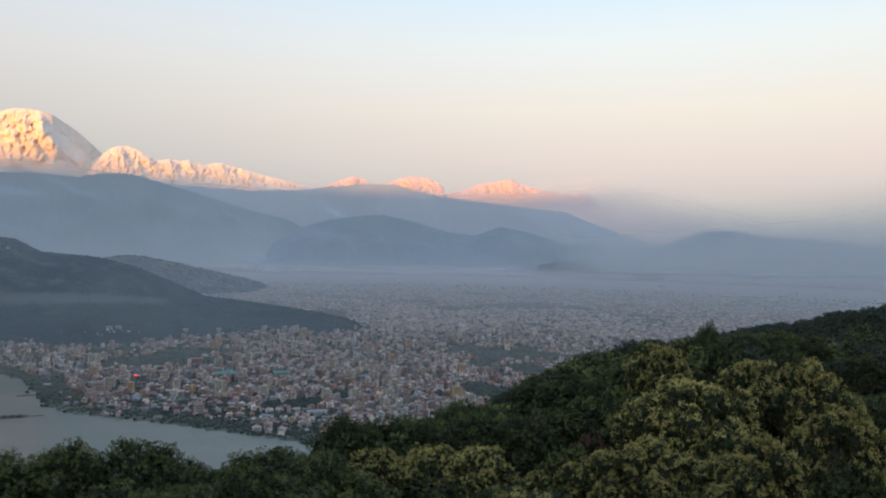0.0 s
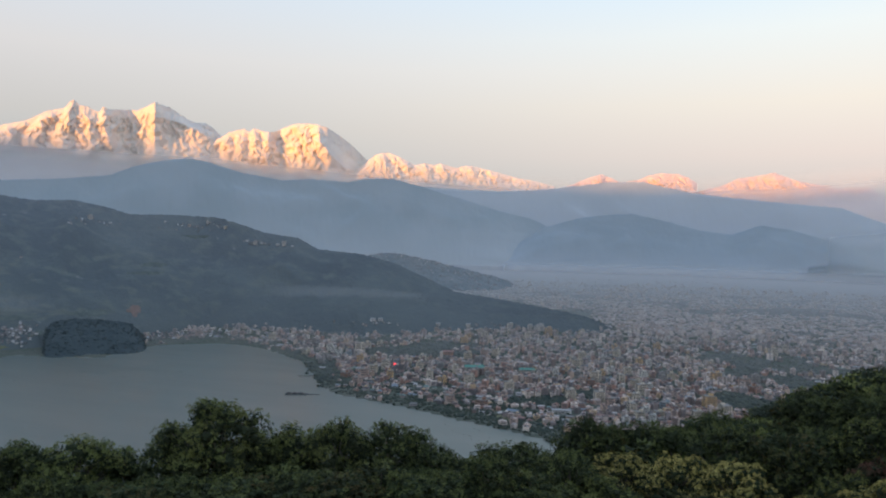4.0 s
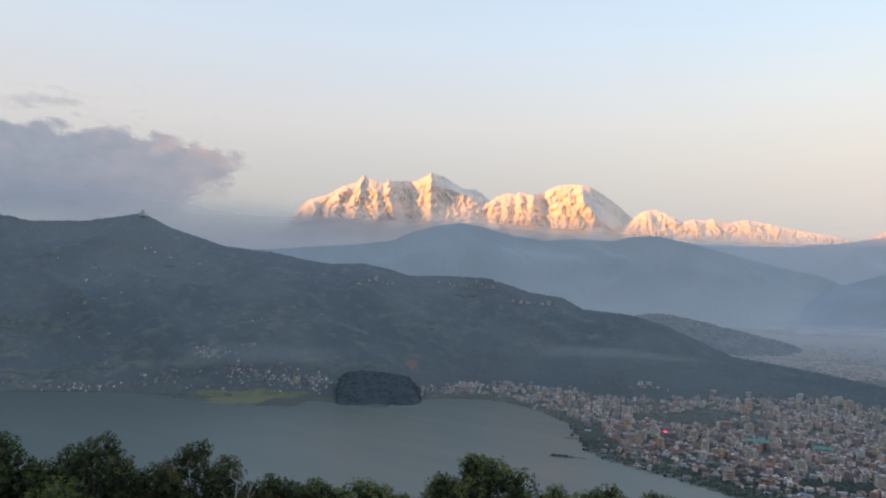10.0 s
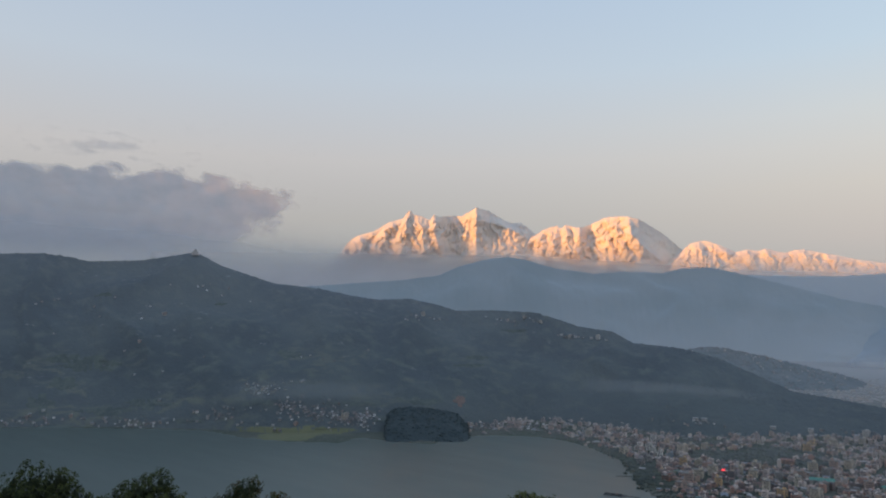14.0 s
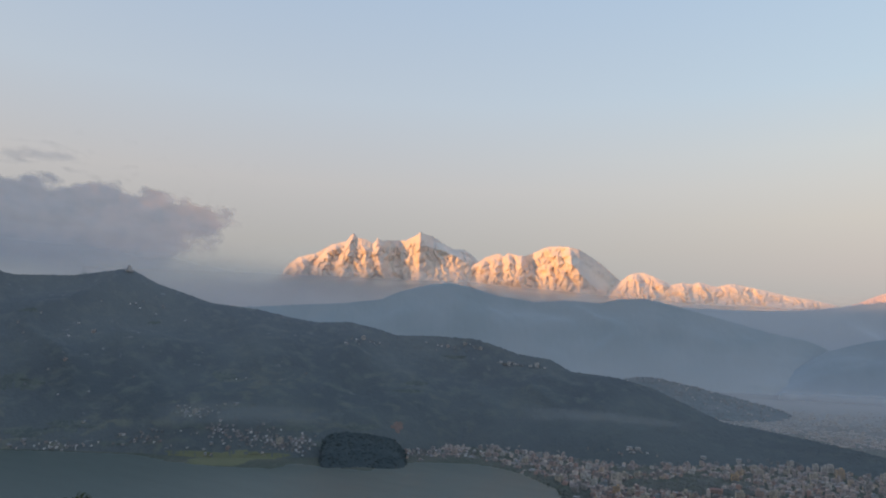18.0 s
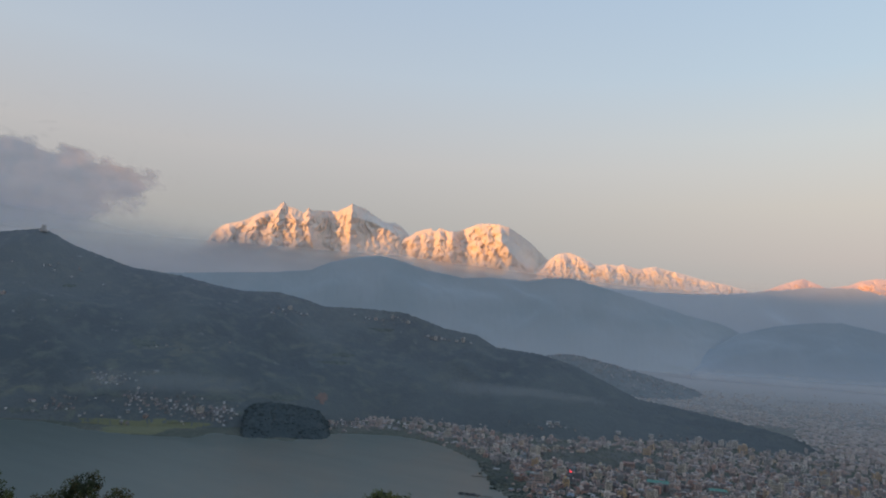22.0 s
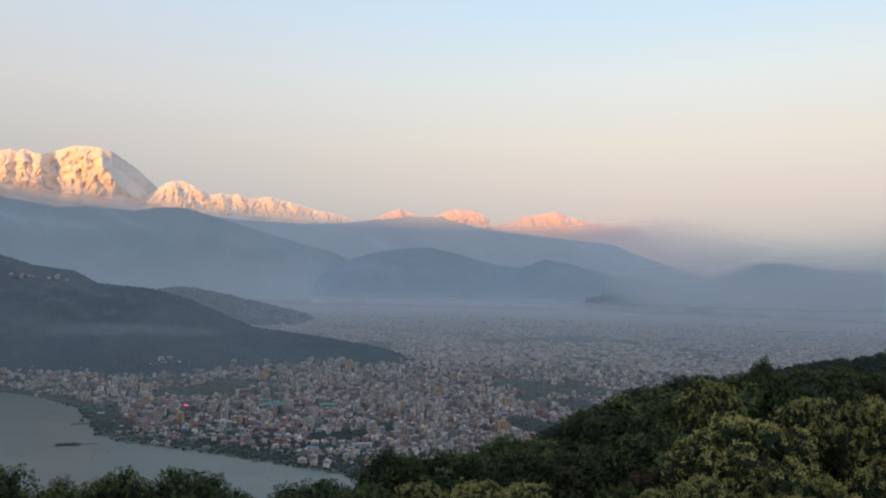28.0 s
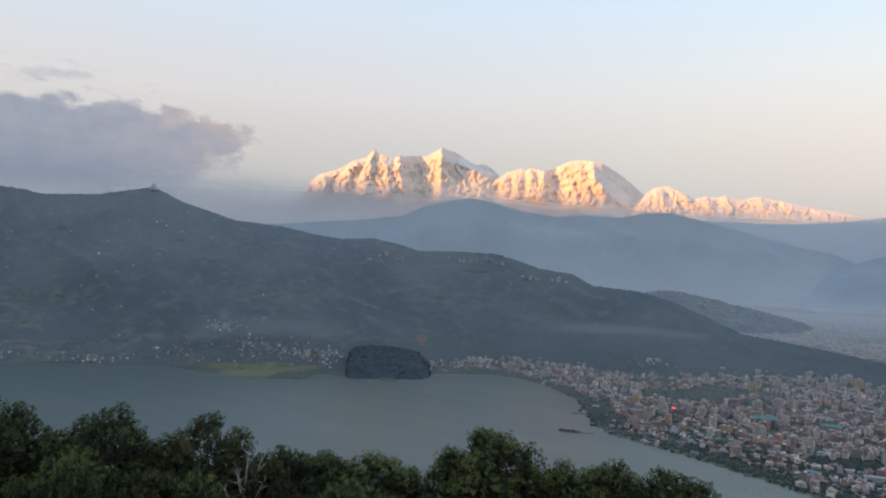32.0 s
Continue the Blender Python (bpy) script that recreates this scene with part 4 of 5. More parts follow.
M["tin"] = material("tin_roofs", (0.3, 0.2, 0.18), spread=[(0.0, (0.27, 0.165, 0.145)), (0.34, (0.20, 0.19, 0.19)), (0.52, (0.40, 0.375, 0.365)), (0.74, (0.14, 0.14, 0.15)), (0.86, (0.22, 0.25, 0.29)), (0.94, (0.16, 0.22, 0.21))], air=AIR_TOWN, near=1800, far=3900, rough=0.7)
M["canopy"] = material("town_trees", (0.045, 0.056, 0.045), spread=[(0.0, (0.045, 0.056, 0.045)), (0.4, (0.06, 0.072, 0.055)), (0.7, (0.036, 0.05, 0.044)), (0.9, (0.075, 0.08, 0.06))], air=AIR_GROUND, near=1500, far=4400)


def town_edge(az):
    """Far edge of the built-up ground, true distance."""
    return float(curve([(60, 2440), (42, 2500), (37.8, 2740), (31, 2640), (25.4, 2440), (20, 2580), (14, 2660), (7, 2720), (5.7, 2800), (5.4, 7400), (-50, 7400)], az))


def behind_ridge(az, d):
    return 5 < az < 22 and (2850 if az < 7.5 else 3400) < d < 7400


def clearings(az, d):
    """Wooded or open ground among the houses."""
    p = spot(az, d)
    return noise.noise(Vector((p.x * 0.0028, p.y * 0.0022, 4.2))) + 0.5 * noise.noise(Vector((p.x * 0.009, p.y * 0.008, 1.2)))


def house_kind(wall_mat, floors, w, d, roof_mat, tin=False):
    """A concrete town house: walls, a row of windows for each storey, roof slab, stair head, water tank."""
    ob = holder("town_house", "", "house")
    h = floors * 3.1
    wall = part("wall", box_mesh("wall", [((0, 0, -2), (w, d, h + 2))], wall_mat), ob)
    for k in range(floors):
        part("window_band", box_mesh("window_band", [((0, 0, k * 3.1 + 1.05), (w * 0.8, d + 0.1, 1.15)), ((0, 0, k * 3.1 + 1.05), (w + 0.1, d * 0.72, 1.15))], M["dark_glass"]), wall, "dark windows of one storey")
        if k:
            part("ledge", box_mesh("ledge", [((0, 0, k * 3.1 - 0.12), (w + 1.1, d + 1.1, 0.24))], M["concrete"]), ob)
    if tin:
        v, f = [], []
        add_gable(v, f, (0, 0, h), (w, d, 2.2), 0.0, 0.7)
        part("roof", raw_mesh("roof", v, f, roof_mat), ob, "sloping tin roof")
    else:
        t = 0.25
        part("roof", box_mesh("roof", [((0, 0, h), (w + 0.8, d + 0.8, 0.3)), ((0, d / 2, h + 0.3), (w, t, 0.8)), ((0, -d / 2, h + 0.3), (w, t, 0.8)), ((w / 2, 0, h + 0.3), (t, d - t, 0.8)), ((-w / 2, 0, h + 0.3), (t, d - t, 0.8))], roof_mat), ob, "flat roof with parapet")
        head = part("stair_head", box_mesh("stair_head", [((w * 0.2, d * 0.15, h + 0.3), (w * 0.35, d * 0.35, 2.6))], wall_mat), ob)
        v, f = [], []
        tube(v, f, (w * 0.2, d * 0.15, h + 2.9), (w * 0.2, d * 0.15, h + 4.3), 0.7, 0.65, 10)
        part("water_tank", raw_mesh("water_tank", v, f, M["tank"]), head, "black water tank")
    return ob


def plaster(name, col):
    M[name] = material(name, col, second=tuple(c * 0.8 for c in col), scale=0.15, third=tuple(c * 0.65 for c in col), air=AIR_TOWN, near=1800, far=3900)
    return M[name]


M["dark_glass"] = material("dark_window_glass", (0.07, 0.075, 0.085), rough=0.25, air=AIR, near=1100, far=5200)
M["concrete"] = material("bare_concrete", (0.3, 0.285, 0.27), second=(0.24, 0.23, 0.22), scale=0.2, air=AIR_TOWN, near=1800, far=3900)
M["tank"] = material("black_plastic", (0.03, 0.03, 0.032), rough=0.5, air=AIR_TOWN, near=1800, far=3900)
M["red_tin"] = material("red_tin", (0.27, 0.135, 0.11), second=(0.22, 0.12, 0.105), scale=0.3, rough=0.6, air=AIR_TOWN, near=1800, far=3900)
M["grey_tin"] = material("grey_tin", (0.36, 0.36, 0.37), second=(0.28, 0.27, 0.27), scale=0.3, rough=0.5, air=AIR_TOWN, near=1800, far=3900)
M["green_tin"] = material("green_tin", (0.10, 0.26, 0.21), second=(0.08, 0.2, 0.17), scale=0.3, rough=0.6, air=AIR_TOWN, near=1800, far=3900)
M["blue_tin"] = material("blue_tin", (0.21, 0.25, 0.30), second=(0.17, 0.2, 0.24), scale=0.3, rough=0.6, air=AIR_TOWN, near=1800, far=3900)
KINDS = []
for nm, col, fl, w, d, roof, tin, lab in (
        ("cream_plaster", (0.64, 0.55, 0.43), 4, 13, 11, "concrete", False, "four-storey cream plastered town house"),
        ("white_plaster", (0.80, 0.76, 0.71), 5, 14, 12, "concrete", False, "five-storey white plastered town house"),
        ("pink_plaster", (0.56, 0.40, 0.34), 4, 12, 12, "concrete", False, "four-storey pink plastered town house"),
        ("grey_plaster", (0.36, 0.34, 0.33), 5, 15, 12, "concrete", False, "five-storey bare grey concrete building"),
        ("brick_wall", (0.34, 0.19, 0.14), 3, 12, 10, "concrete", False, "three-storey brick town house"),
        ("ochre_plaster", (0.70, 0.46, 0.24), 6, 16, 13, "concrete", False, "six-storey ochre hotel building"),
        ("pale_plaster", (0.74, 0.64, 0.52), 7, 18, 14, "concrete", False, "seven-storey pale hotel building"),
        ("low_plaster", (0.42, 0.38, 0.34), 2, 16, 9, "red_tin", True, "low house with rusty red tin roof"),
        ("low_white", (0.58, 0.55, 0.5), 2, 15, 9, "grey_tin", True, "low white house with grey tin roof"),
        ("blue_plaster", (0.32, 0.40, 0.46), 4, 13, 11, "concrete", False, "four-storey pale blue town house"),
        ("hall_plaster", (0.45, 0.42, 0.38), 2, 26, 15, "green_tin", True, "long hall with green tin roof"),
        ("shed_plaster", (0.40, 0.38, 0.36), 2, 18, 11, "blue_tin", True, "low building with blue tin roof"),
        ("school_white", (0.74, 0.73, 0.71), 3, 38, 11, "grey_tin", True, "long white three-storey building by the lake"),
        ("school_brick", (0.42, 0.24, 0.18), 3, 24, 14, "red_tin", True, "broad brick building with orange-red roof")):
    KINDS.append((house_kind(plaster(nm, col), fl, w, d, M[roof], tin), lab, max(w, d)))
for ob, lab, _ in KINDS:
    tagged(ob, lab, "house", "houses of the lakeside town")
USED = set()
TAKEN = []


def put_house(k, az, d, yaw, z=None, scale=1.0, label="", p=None):
    """First use takes the model itself, later ones are copies."""
    ob, lab, size = KINDS[k]
    p = p or (valley(az, d) if z is None else spot(az, squeeze(d), z))
    m = Matrix.LocRotScale(p, Euler((0, 0, yaw)), (scale, scale, scale))
    if k in USED:
        ob = copy_thing(ob, m)
    else:
        ob.matrix_basis = m
        USED.add(k)
    ob["label"] = label or lab
    TAKEN.append((p.x, p.y, size * 0.72 * scale))
    return ob


# landmarks of the town
for k, az, d, yaw, sc, lab in (
        (6, 13.87, 1605, 0.4, 1.15, "tall cream hotel near the lake shore"), (10, 12.48, 1850, 0.35, 1.5, ""), (10, 16.64, 1850, 0.35, 1.25, ""), (5, 6.73, 1812, 0.3, 1.2, "tall bright ochre building in the town"),
        (9, 6.04, 1750, 0.3, 1.35, "pale blue building beside the ochre one"), (1, 10.21, 1830, 0.3, 1.1, "tall narrow white building"), (2, 12.36, 1708, 0.4, 1.5, "broad pink hotel block"), (6, 9.0, 1560, 0.4, 0.95, "pale hotel block above the shore"),
        (12, 9.68, 1432, 0.25, 1.0, ""), (13, 18.75, 2076, 0.25, 1.3, ""), (1, 13.83, 2700, 0.3, 1.25, "white building at the foot of the wooded ridge"), (1, 11.57, 2690, 0.3, 1.3, "white building at the foot of the wooded ridge"),
        (5, 10.87, 2560, 0.4, 1.3, "ochre building at the foot of the wooded ridge"), (5, 17.48, 2296, 0.3, 1.1, "orange building among grey roofs"), (6, 23.71, 1838, 0.3, 1.0, "broad cream hotel below the wooded ridge"), (0, 21.97, 1882, 0.3, 1.5, "broad cream block with flat roof"),
        (3, 19.34, 1858, 0.4, 1.1, "tall grey concrete building"), (6, 3.66, 1660, 0.5, 1.0, "peach hotel block in the town"), (4, 2.82, 1656, 0.5, 1.5, "broad brown brick block"), (5, 3.89, 2042, 0.4, 0.95, "narrow ochre building in the town"), (5, -1.72, 1885, 0.4, 1.1, "tan tower block in the town"),
        (3, -4.36, 1928, 0.3, 1.2, "tall grey building with open storeys"), (5, -1.29, 1585, 0.4, 1.2, "peach-coloured tall building in the town"), (1, 3.49, 1853, 0.5, 1.1, "white block with flat roof"), (6, 4.7, 1880, 0.2, 0.9, "pale narrow hotel tower")):
    put_house(k, az, d, yaw, None, sc, lab)
rr = random.Random(44)
tries = 0
while len(TAKEN) < 205 and tries < 6000:
    tries += 1
    az = rr.uniform(-7, 38)
    dep = rr.uniform(7.6, 14.6)
    d = EYE / math.tan(radians(dep))
    if d < max(float(curve(FAR_SHORE, az)), 1080) + 110 or d > town_edge(az) - 20 or clearings(az, d) > 0.25:
        continue
    p = valley(az, d)
    if any((p.x - q[0]) ** 2 + (p.y - q[1]) ** 2 < (q[2] + 13) ** 2 for q in TAKEN):
        continue
    front = d < float(curve(FAR_SHORE, az)) + 260
    k = rr.choice((7, 8, 7, 8, 2, 0, 11, 4)) if front else rr.choice((0, 0, 1, 1, 2, 2, 3, 3, 4, 6, 9, 7, 8, 0, 1, 3, 5))
    put_house(k, az, d, rr.choice((0.3, 0.42, 1.9, -0.15)) + rr.uniform(-0.1, 0.1), None, rr.uniform(0.8, 1.15))


def scatter_town():
    r = random.Random(21)
    walls, wf, roofs, rf, trees, tf, panes, pf = [], [], [], [], [], [], [], []
    made = tries = 0
    cells = {}
    for x, y, s in TAKEN:
        cells.setdefault((int(x // 60), int(y // 60)), []).append((x, y, s))
    while made < 10500 and tries < 90000:
        tries += 1
        az = r.uniform(-36, 47)
        dep = 2.65 + (16.0 - 2.65) * r.random() ** 1.25
        d = EYE / math.tan(radians(dep))
        shore = float(curve(FAR_SHORE, az))
        if d < max(shore, 1050) + 30 or d > 5600 or (d > town_edge(az) and not behind_ridge(az, d)):
            continue
        if az > 36 and r.random() > 0.5:
            continue
        c = clearings(az, d)
        k = squeeze(d) / d
        p = valley(az, d)
        edge = d - max(shore, 1050)
        if c > (0.34 if edge > 420 else 0.6) or (edge < 90 and r.random() < 0.9) or (edge < 200 and r.random() < 0.45) or (27.5 < az < 30.5 and d < 1950) or r.random() < 0.08:
            for _ in range(3):
                q = valley(az + r.uniform(-0.5, 0.5), d + r.uniform(-18, 18))
                add_blob(trees, tf, (q.x, q.y, q.z + 1.5 * k), (r.uniform(3.5, 8.5) if edge > 100 else r.uniform(2.0, 4.6)) * k, 0.75, 0.3, r)
            continue
        w, dp = r.uniform(8, 15.5) * k, r.uniform(8, 12.5) * k
        if d > 3000:
            w, dp = w * 1.15, dp * 1.15
        cx, cy = int(p.x // 60), int(p.y // 60)
        if any((p.x - x) ** 2 + (p.y - y) ** 2 < (s + w * 0.5) ** 2 for i in (-1, 0, 1) for j in (-1, 0, 1) for x, y, s in cells.get((cx + i, cy + j), ())):
            continue
        cells.setdefault((cx, cy), []).append((p.x, p.y, w * (0.42 if d < 3000 else 0.2)))
        yaw = r.choice((0.3, 0.36, 1.9, -0.15)) + r.uniform(-0.12, 0.12)
        floors = r.choice((1, 1, 2, 2, 2, 2, 3, 3, 3, 3, 4, 4, 5, 6)) if edge > 250 else r.choice((1, 1, 2, 2, 3, 3, 4))
        h = floors * 3.1 * k * r.uniform(0.85, 1.1) * (1 if d < 3000 else 0.6)
        made += 1
        add_box(walls, wf, (p.x, p.y, p.z - 1), (w, dp, h + 1), yaw)
        if d < 2700:
            for fl in range(floors):
                add_box(panes, pf, (p.x, p.y, p.z + (fl * 3.1 + 1.0) * k), (w * 0.72, dp + 0.16, 1.3 * k), yaw)
        if floors <= 2 and r.random() < 0.6:
            add_gable(roofs, rf, (p.x, p.y, p.z + h), (w, dp, 1.8 * k), yaw, 0.4)
        else:
            add_box(walls, wf, (p.x + r.uniform(-0.2, 0.2) * w, p.y + r.uniform(-0.2, 0.2) * dp, p.z + h), (w * 0.4, dp * 0.4, 2.6 * k), yaw)
            if r.random() < 0.3:
                add_box(roofs, rf, (p.x, p.y, p.z + h + 0.02), (w * 0.9, dp * 0.9, 0.5 * k), yaw)
    # low roofs of the farther quarters, close together
    for _ in range(9000):
        az = r.uniform(-36, 24)
        d = EYE / math.tan(radians(3.2 + 4.0 * r.random()))
        if (d > town_edge(az) and not behind_ridge(az, d)) or clearings(az, d) > 0.3 - 0.00003 * (d - 2800):
            continue
        k = squeeze(d) / d
        p = valley(az, d)
        h = r.choice((3, 4, 6, 6, 9)) * k * 0.7
        add_box(walls, wf, (p.x, p.y, p.z - 1), (r.uniform(9, 22) * k, r.uniform(9, 20) * k, h + 1), r.choice((0.3, 0.36, 1.9, -0.15)) + r.uniform(-0.12, 0.12))
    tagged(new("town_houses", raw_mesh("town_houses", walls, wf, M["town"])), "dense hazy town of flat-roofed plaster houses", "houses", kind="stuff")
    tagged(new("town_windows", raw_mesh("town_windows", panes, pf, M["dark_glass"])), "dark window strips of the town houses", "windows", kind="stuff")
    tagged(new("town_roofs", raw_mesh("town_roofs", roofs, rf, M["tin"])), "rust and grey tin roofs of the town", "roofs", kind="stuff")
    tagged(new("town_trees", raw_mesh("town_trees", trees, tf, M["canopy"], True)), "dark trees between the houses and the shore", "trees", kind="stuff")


scatter_town()


def scatter_forest(ob, count, lo, hi, mat, name, label, seed):
    """Tree crowns standing on a hillside mesh."""
    r = random.Random(seed)
    me = ob.data
    polys = me.polygons
    v, f = [], []
    n = len(polys)
    made = 0
    while made < count:
        p = polys[r.randrange(n)]
        c = p.center
        if p.area < 1:
            continue
        q = me.vertices[r.choice(p.vertices)].co.lerp(c, r.random())
        s = r.uniform(lo, hi)
        add_blob(v, f, (q.x, q.y, q.z - s * 0.3), s, 0.5, 0.25, r)
        made += 1
    tagged(new(name, raw_mesh(name, v, f, mat, True)), label, "forest", kind="stuff")




# ---- hillside and far shore ----
def surface_finder(ob):
    me = ob.data
    return BVHTree.FromPolygons([v.co for v in me.vertices], [tuple(p.vertices) for p in me.polygons])


RIDGE_FACE = surface_finder(main_ridge)
GROUND_FACE = surface_finder(ground)


def seen(az, el):
    """Where the line of sight at az, el meets the ridge or the ground."""
    way = Vector((-math.sin(radians(az)) * math.cos(radians(el)), math.cos(radians(az)) * math.cos(radians(el)), math.sin(radians(el))))
    eye = Vector((0, 0, EYE)) + way * 700
    best = None
    for tree_ in (RIDGE_FACE, GROUND_FACE):
        hit = tree_.ray_cast(eye, way)
        if hit[0] is not None and (best is None or hit[3] < best[1]):
            best = (hit[0], hit[3])
    return best[0] if best else None


M["field"] = material("meadow", (0.155, 0.158, 0.092), second=(0.175, 0.172, 0.10), scale=0.03, third=(0.13, 0.138, 0.082), bump=0.3, bump_scale=0.2)
M["earth"] = material("bare_orange_earth", (0.22, 0.152, 0.13), second=(0.17, 0.13, 0.118), scale=0.05, bump=0.4, bump_scale=0.2)


def patch(name, az, el, wide, tall, mat, label, category, seed=1, lift=0.7, n=14):
    """An uneven patch of open ground lying on the hillside."""
    verts, faces = [], []
    ok = True
    for i in range(n + 1):
        for j in range(n + 1):
            u, v = i / n * 2 - 1, j / n * 2 - 1
            rad = max(abs(u), abs(v))
            ln = math.hypot(u, v) or 1
            k = rad / ln * (1 + 0.75 * noise.fractal(Vector((u / ln * 1.6 + seed, v / ln * 1.6, seed)), 0.8, 2.0, 3))
            p = seen(az + u * k * wide / 2, el + v * k * tall / 2)
            if p is None:
                return None
            verts.append((p.x, p.y, p.z - 2.5) if rad > 0.99 else (p.x * 0.9996, p.y * 0.9996, p.z + lift))
    faces = grid_faces(n + 1, n + 1)
    return tagged(mesh_object(name, verts, faces, mat), label, category, kind="structure")


# terraced clearings on the slope: azimuth, height, width and height in degrees
FIELDS = [(55.9, -2.5, 2.2, 0.7), (41.3, -2.66, 2.2, 0.35), (41.8, -3.28, 2.6, 0.35), (69.8, -3.06, 3.8, 1.1), (71.4, -4.4, 2.0, 1.0), (68.2, -6.4, 3.6, 0.8), (65.8, -6.0, 3.0, 0.7), (62.9, -7.3, 2.2, 0.45), (54.5, -4.65, 3.4, 0.3), (57.8, -6.1, 3.0, 0.6),
          (50.1, -6.25, 4.2, 0.5), (45.7, -6.1, 3.4, 0.55), (72.7, -5.7, 1.6, 1.5), (69.1, 1.8, 1.2, 0.35), (61.1, 1.3, 0.8, 0.3), (38.2, -0.52, 1.7, 0.3), (71.5, -2.65, 2.3, 0.6), (71.9, -7.4, 2.8, 0.45), (48.4, -7.43, 2.2, 0.5)]
patch("meadow", 55.2, -8.35, 9.4, 1.1, M["field"], "yellow-green meadow on the lake shore", "field", 3)
for k, (az, el, wide, tall) in enumerate(FIELDS):
    patch("terraced_field", az, el, wide, tall, M["terrace"], "pale open terraces between woods on the hillside", "field", 11 + 1.7 * k, n=10)
for az, el, wide, tall in ((27.33, -10.63, 2.2, 0.5), (13.66, -14.22, 2.4, 0.5), (9.75, -14.32, 2.6, 0.7)):
    patch("shore_meadow", az, el, wide, tall, M["field"], "dull green open grass behind the town shore", "field", az)
patch("earth_scar", 42.5, -6.05, 1.0, 0.75, M["earth"], "bare orange earth scar on the hillside", "earth", 5)
# knoll of dense trees at the shore
knoll = ridge("wooded_knoll", [(48.5, -9.0), (48.35, -8.0), (48.2, -7.1), (47.9, -6.75), (47.4, -6.6), (46.5, -6.5), (45.7, -6.53), (44.4, -6.68), (43.6, -6.78), (43, -6.9), (42.4, -7.3), (41.9, -7.9), (41.6, -8.9)], 2400, 2160, M["knoll_leaf"], "dark wooded knoll on the lake shore", "hill", rows=34, step=0.07, tuft=5.0, seed=3.0, base=lambda a, d: -6.0)

scatter_forest(knoll, 620, 5.0, 9.0, M["knoll_leaf"], "knoll_trees", "round dark tree crowns on the shore knoll", 8)

# small far houses in clusters above the shore
M["hamlet"] = material("hamlet_walls", (0.25, 0.25, 0.25), spread=[(0.0, (0.27, 0.255, 0.25)), (0.35, (0.36, 0.335, 0.33)), (0.6, (0.19, 0.19, 0.195)), (0.82, (0.62, 0.60, 0.60))])
M["hamlet_tin"] = material("hamlet_tin", (0.2, 0.2, 0.2), spread=[(0.0, (0.23, 0.225, 0.23)), (0.45, (0.16, 0.16, 0.165)), (0.7, (0.30, 0.21, 0.20)), (0.88, (0.42, 0.42, 0.43))])


def hamlets():
    r = random.Random(91)
    v, f, rv, rf = [], [], [], []
    for az0, el0, spread, up, n in ((57.8, -5.2, 1.6, 0.35, 34), (55.0, -6.6, 2.6, 0.6, 60), (51.5, -7.5, 1.6, 0.5, 50), (60.5, -6.9, 1.6, 0.5, 26), (66.5, -7.4, 3.0, 0.25, 34), (73.5, -6.9, 3.0, 0.3, 30), (40.5, -8.0, 2.2, 0.25, 50), (37.0, -7.9, 2.0, 0.3, 50), (33.6, -0.95, 1.2, 0.22, 16), (38.5, 0.2, 2.4, 0.3, 22), (45, 0.3, 2.5, 0.4, 14), (62, 2.6, 3.0, 0.9, 7), (70, 1.0, 4.0, 1.4, 8), (66, -2.5, 5.0, 1.6, 6), (52, -2.5, 4.0, 1.5, 5), (52.5, -7.2, 2.2, 0.4, 60), (49.8, -7.3, 1.2, 0.5, 50), (14.5, -7.3, 3.5, 0.25, 30), (24.4, -7.1, 2.0, 0.25, 16)):
        for _ in range(n):
            p = seen(az0 + r.gauss(0, spread * 0.5), el0 + r.gauss(0, up * 0.6))
            if p is None or p.z < 1.0:
                continue
            w, d, h, yaw = r.uniform(4, 9), r.uniform(4, 7), r.choice((2.4, 2.8, 3.2, 5.2)), r.uniform(0, 3)
            add_box(v, f, (p.x, p.y, p.z - 3), (w, d, h + 3), yaw)
            add_gable(rv, rf, (p.x, p.y, p.z + h), (w, d, 1.6), yaw, 0.5)
    tagged(new("hamlet_houses", raw_mesh("hamlet_houses", v, f, M["hamlet"])), "small plaster houses of hillside hamlets", "houses", kind="stuff")
    tagged(new("hamlet_roofs", raw_mesh("hamlet_roofs", rv, rf, M["hamlet_tin"])), "tin roofs of hillside hamlets", "roofs", kind="stuff")


hamlets()
# houses of the far shore and of the ridge
VILLAGE = []
r = random.Random(12)
for k in range(40):
    az = r.choice((r.uniform(49, 62), r.uniform(50, 60), r.uniform(62, 79), r.uniform(34, 44)))
    low = math.degrees(math.atan2(-EYE, float(curve(FAR_SHORE, az)))) + 0.25
    el = low + abs(r.gauss(0, 0.9)) if az > 44 else low + abs(r.gauss(0, 0.5))
    VILLAGE.append((az, el))
VILLAGE += [(58.2, -5.2), (58.6, -5.1), (57.7, -5.25), (55.6, -4.6), (56.2, -4.7), (54.8, -4.6), (62.4, 2.6), (61.0, 1.9), (58.9, 1.5), (66.0, 1.0), (72.0, 1.4), (73.4, 1.0), (45.5, 0.6), (44.2, 0.3), (40.5, 0.5), (38.8, 0.2), (37.5, 0.45), (36.2, 0.1), (66.6, -1.6), (65.0, 0.4)]
for az, el in VILLAGE:
    p = seen(az, el)
    if p is not None and p.z > 2.5:
        put_house(r.choice((8, 8, 7, 0, 4, 11)), az, 0, r.uniform(0, 3), None, r.uniform(0.55, 0.85), "small hillside house above the lake", Vector((p.x, p.y, p.z)))
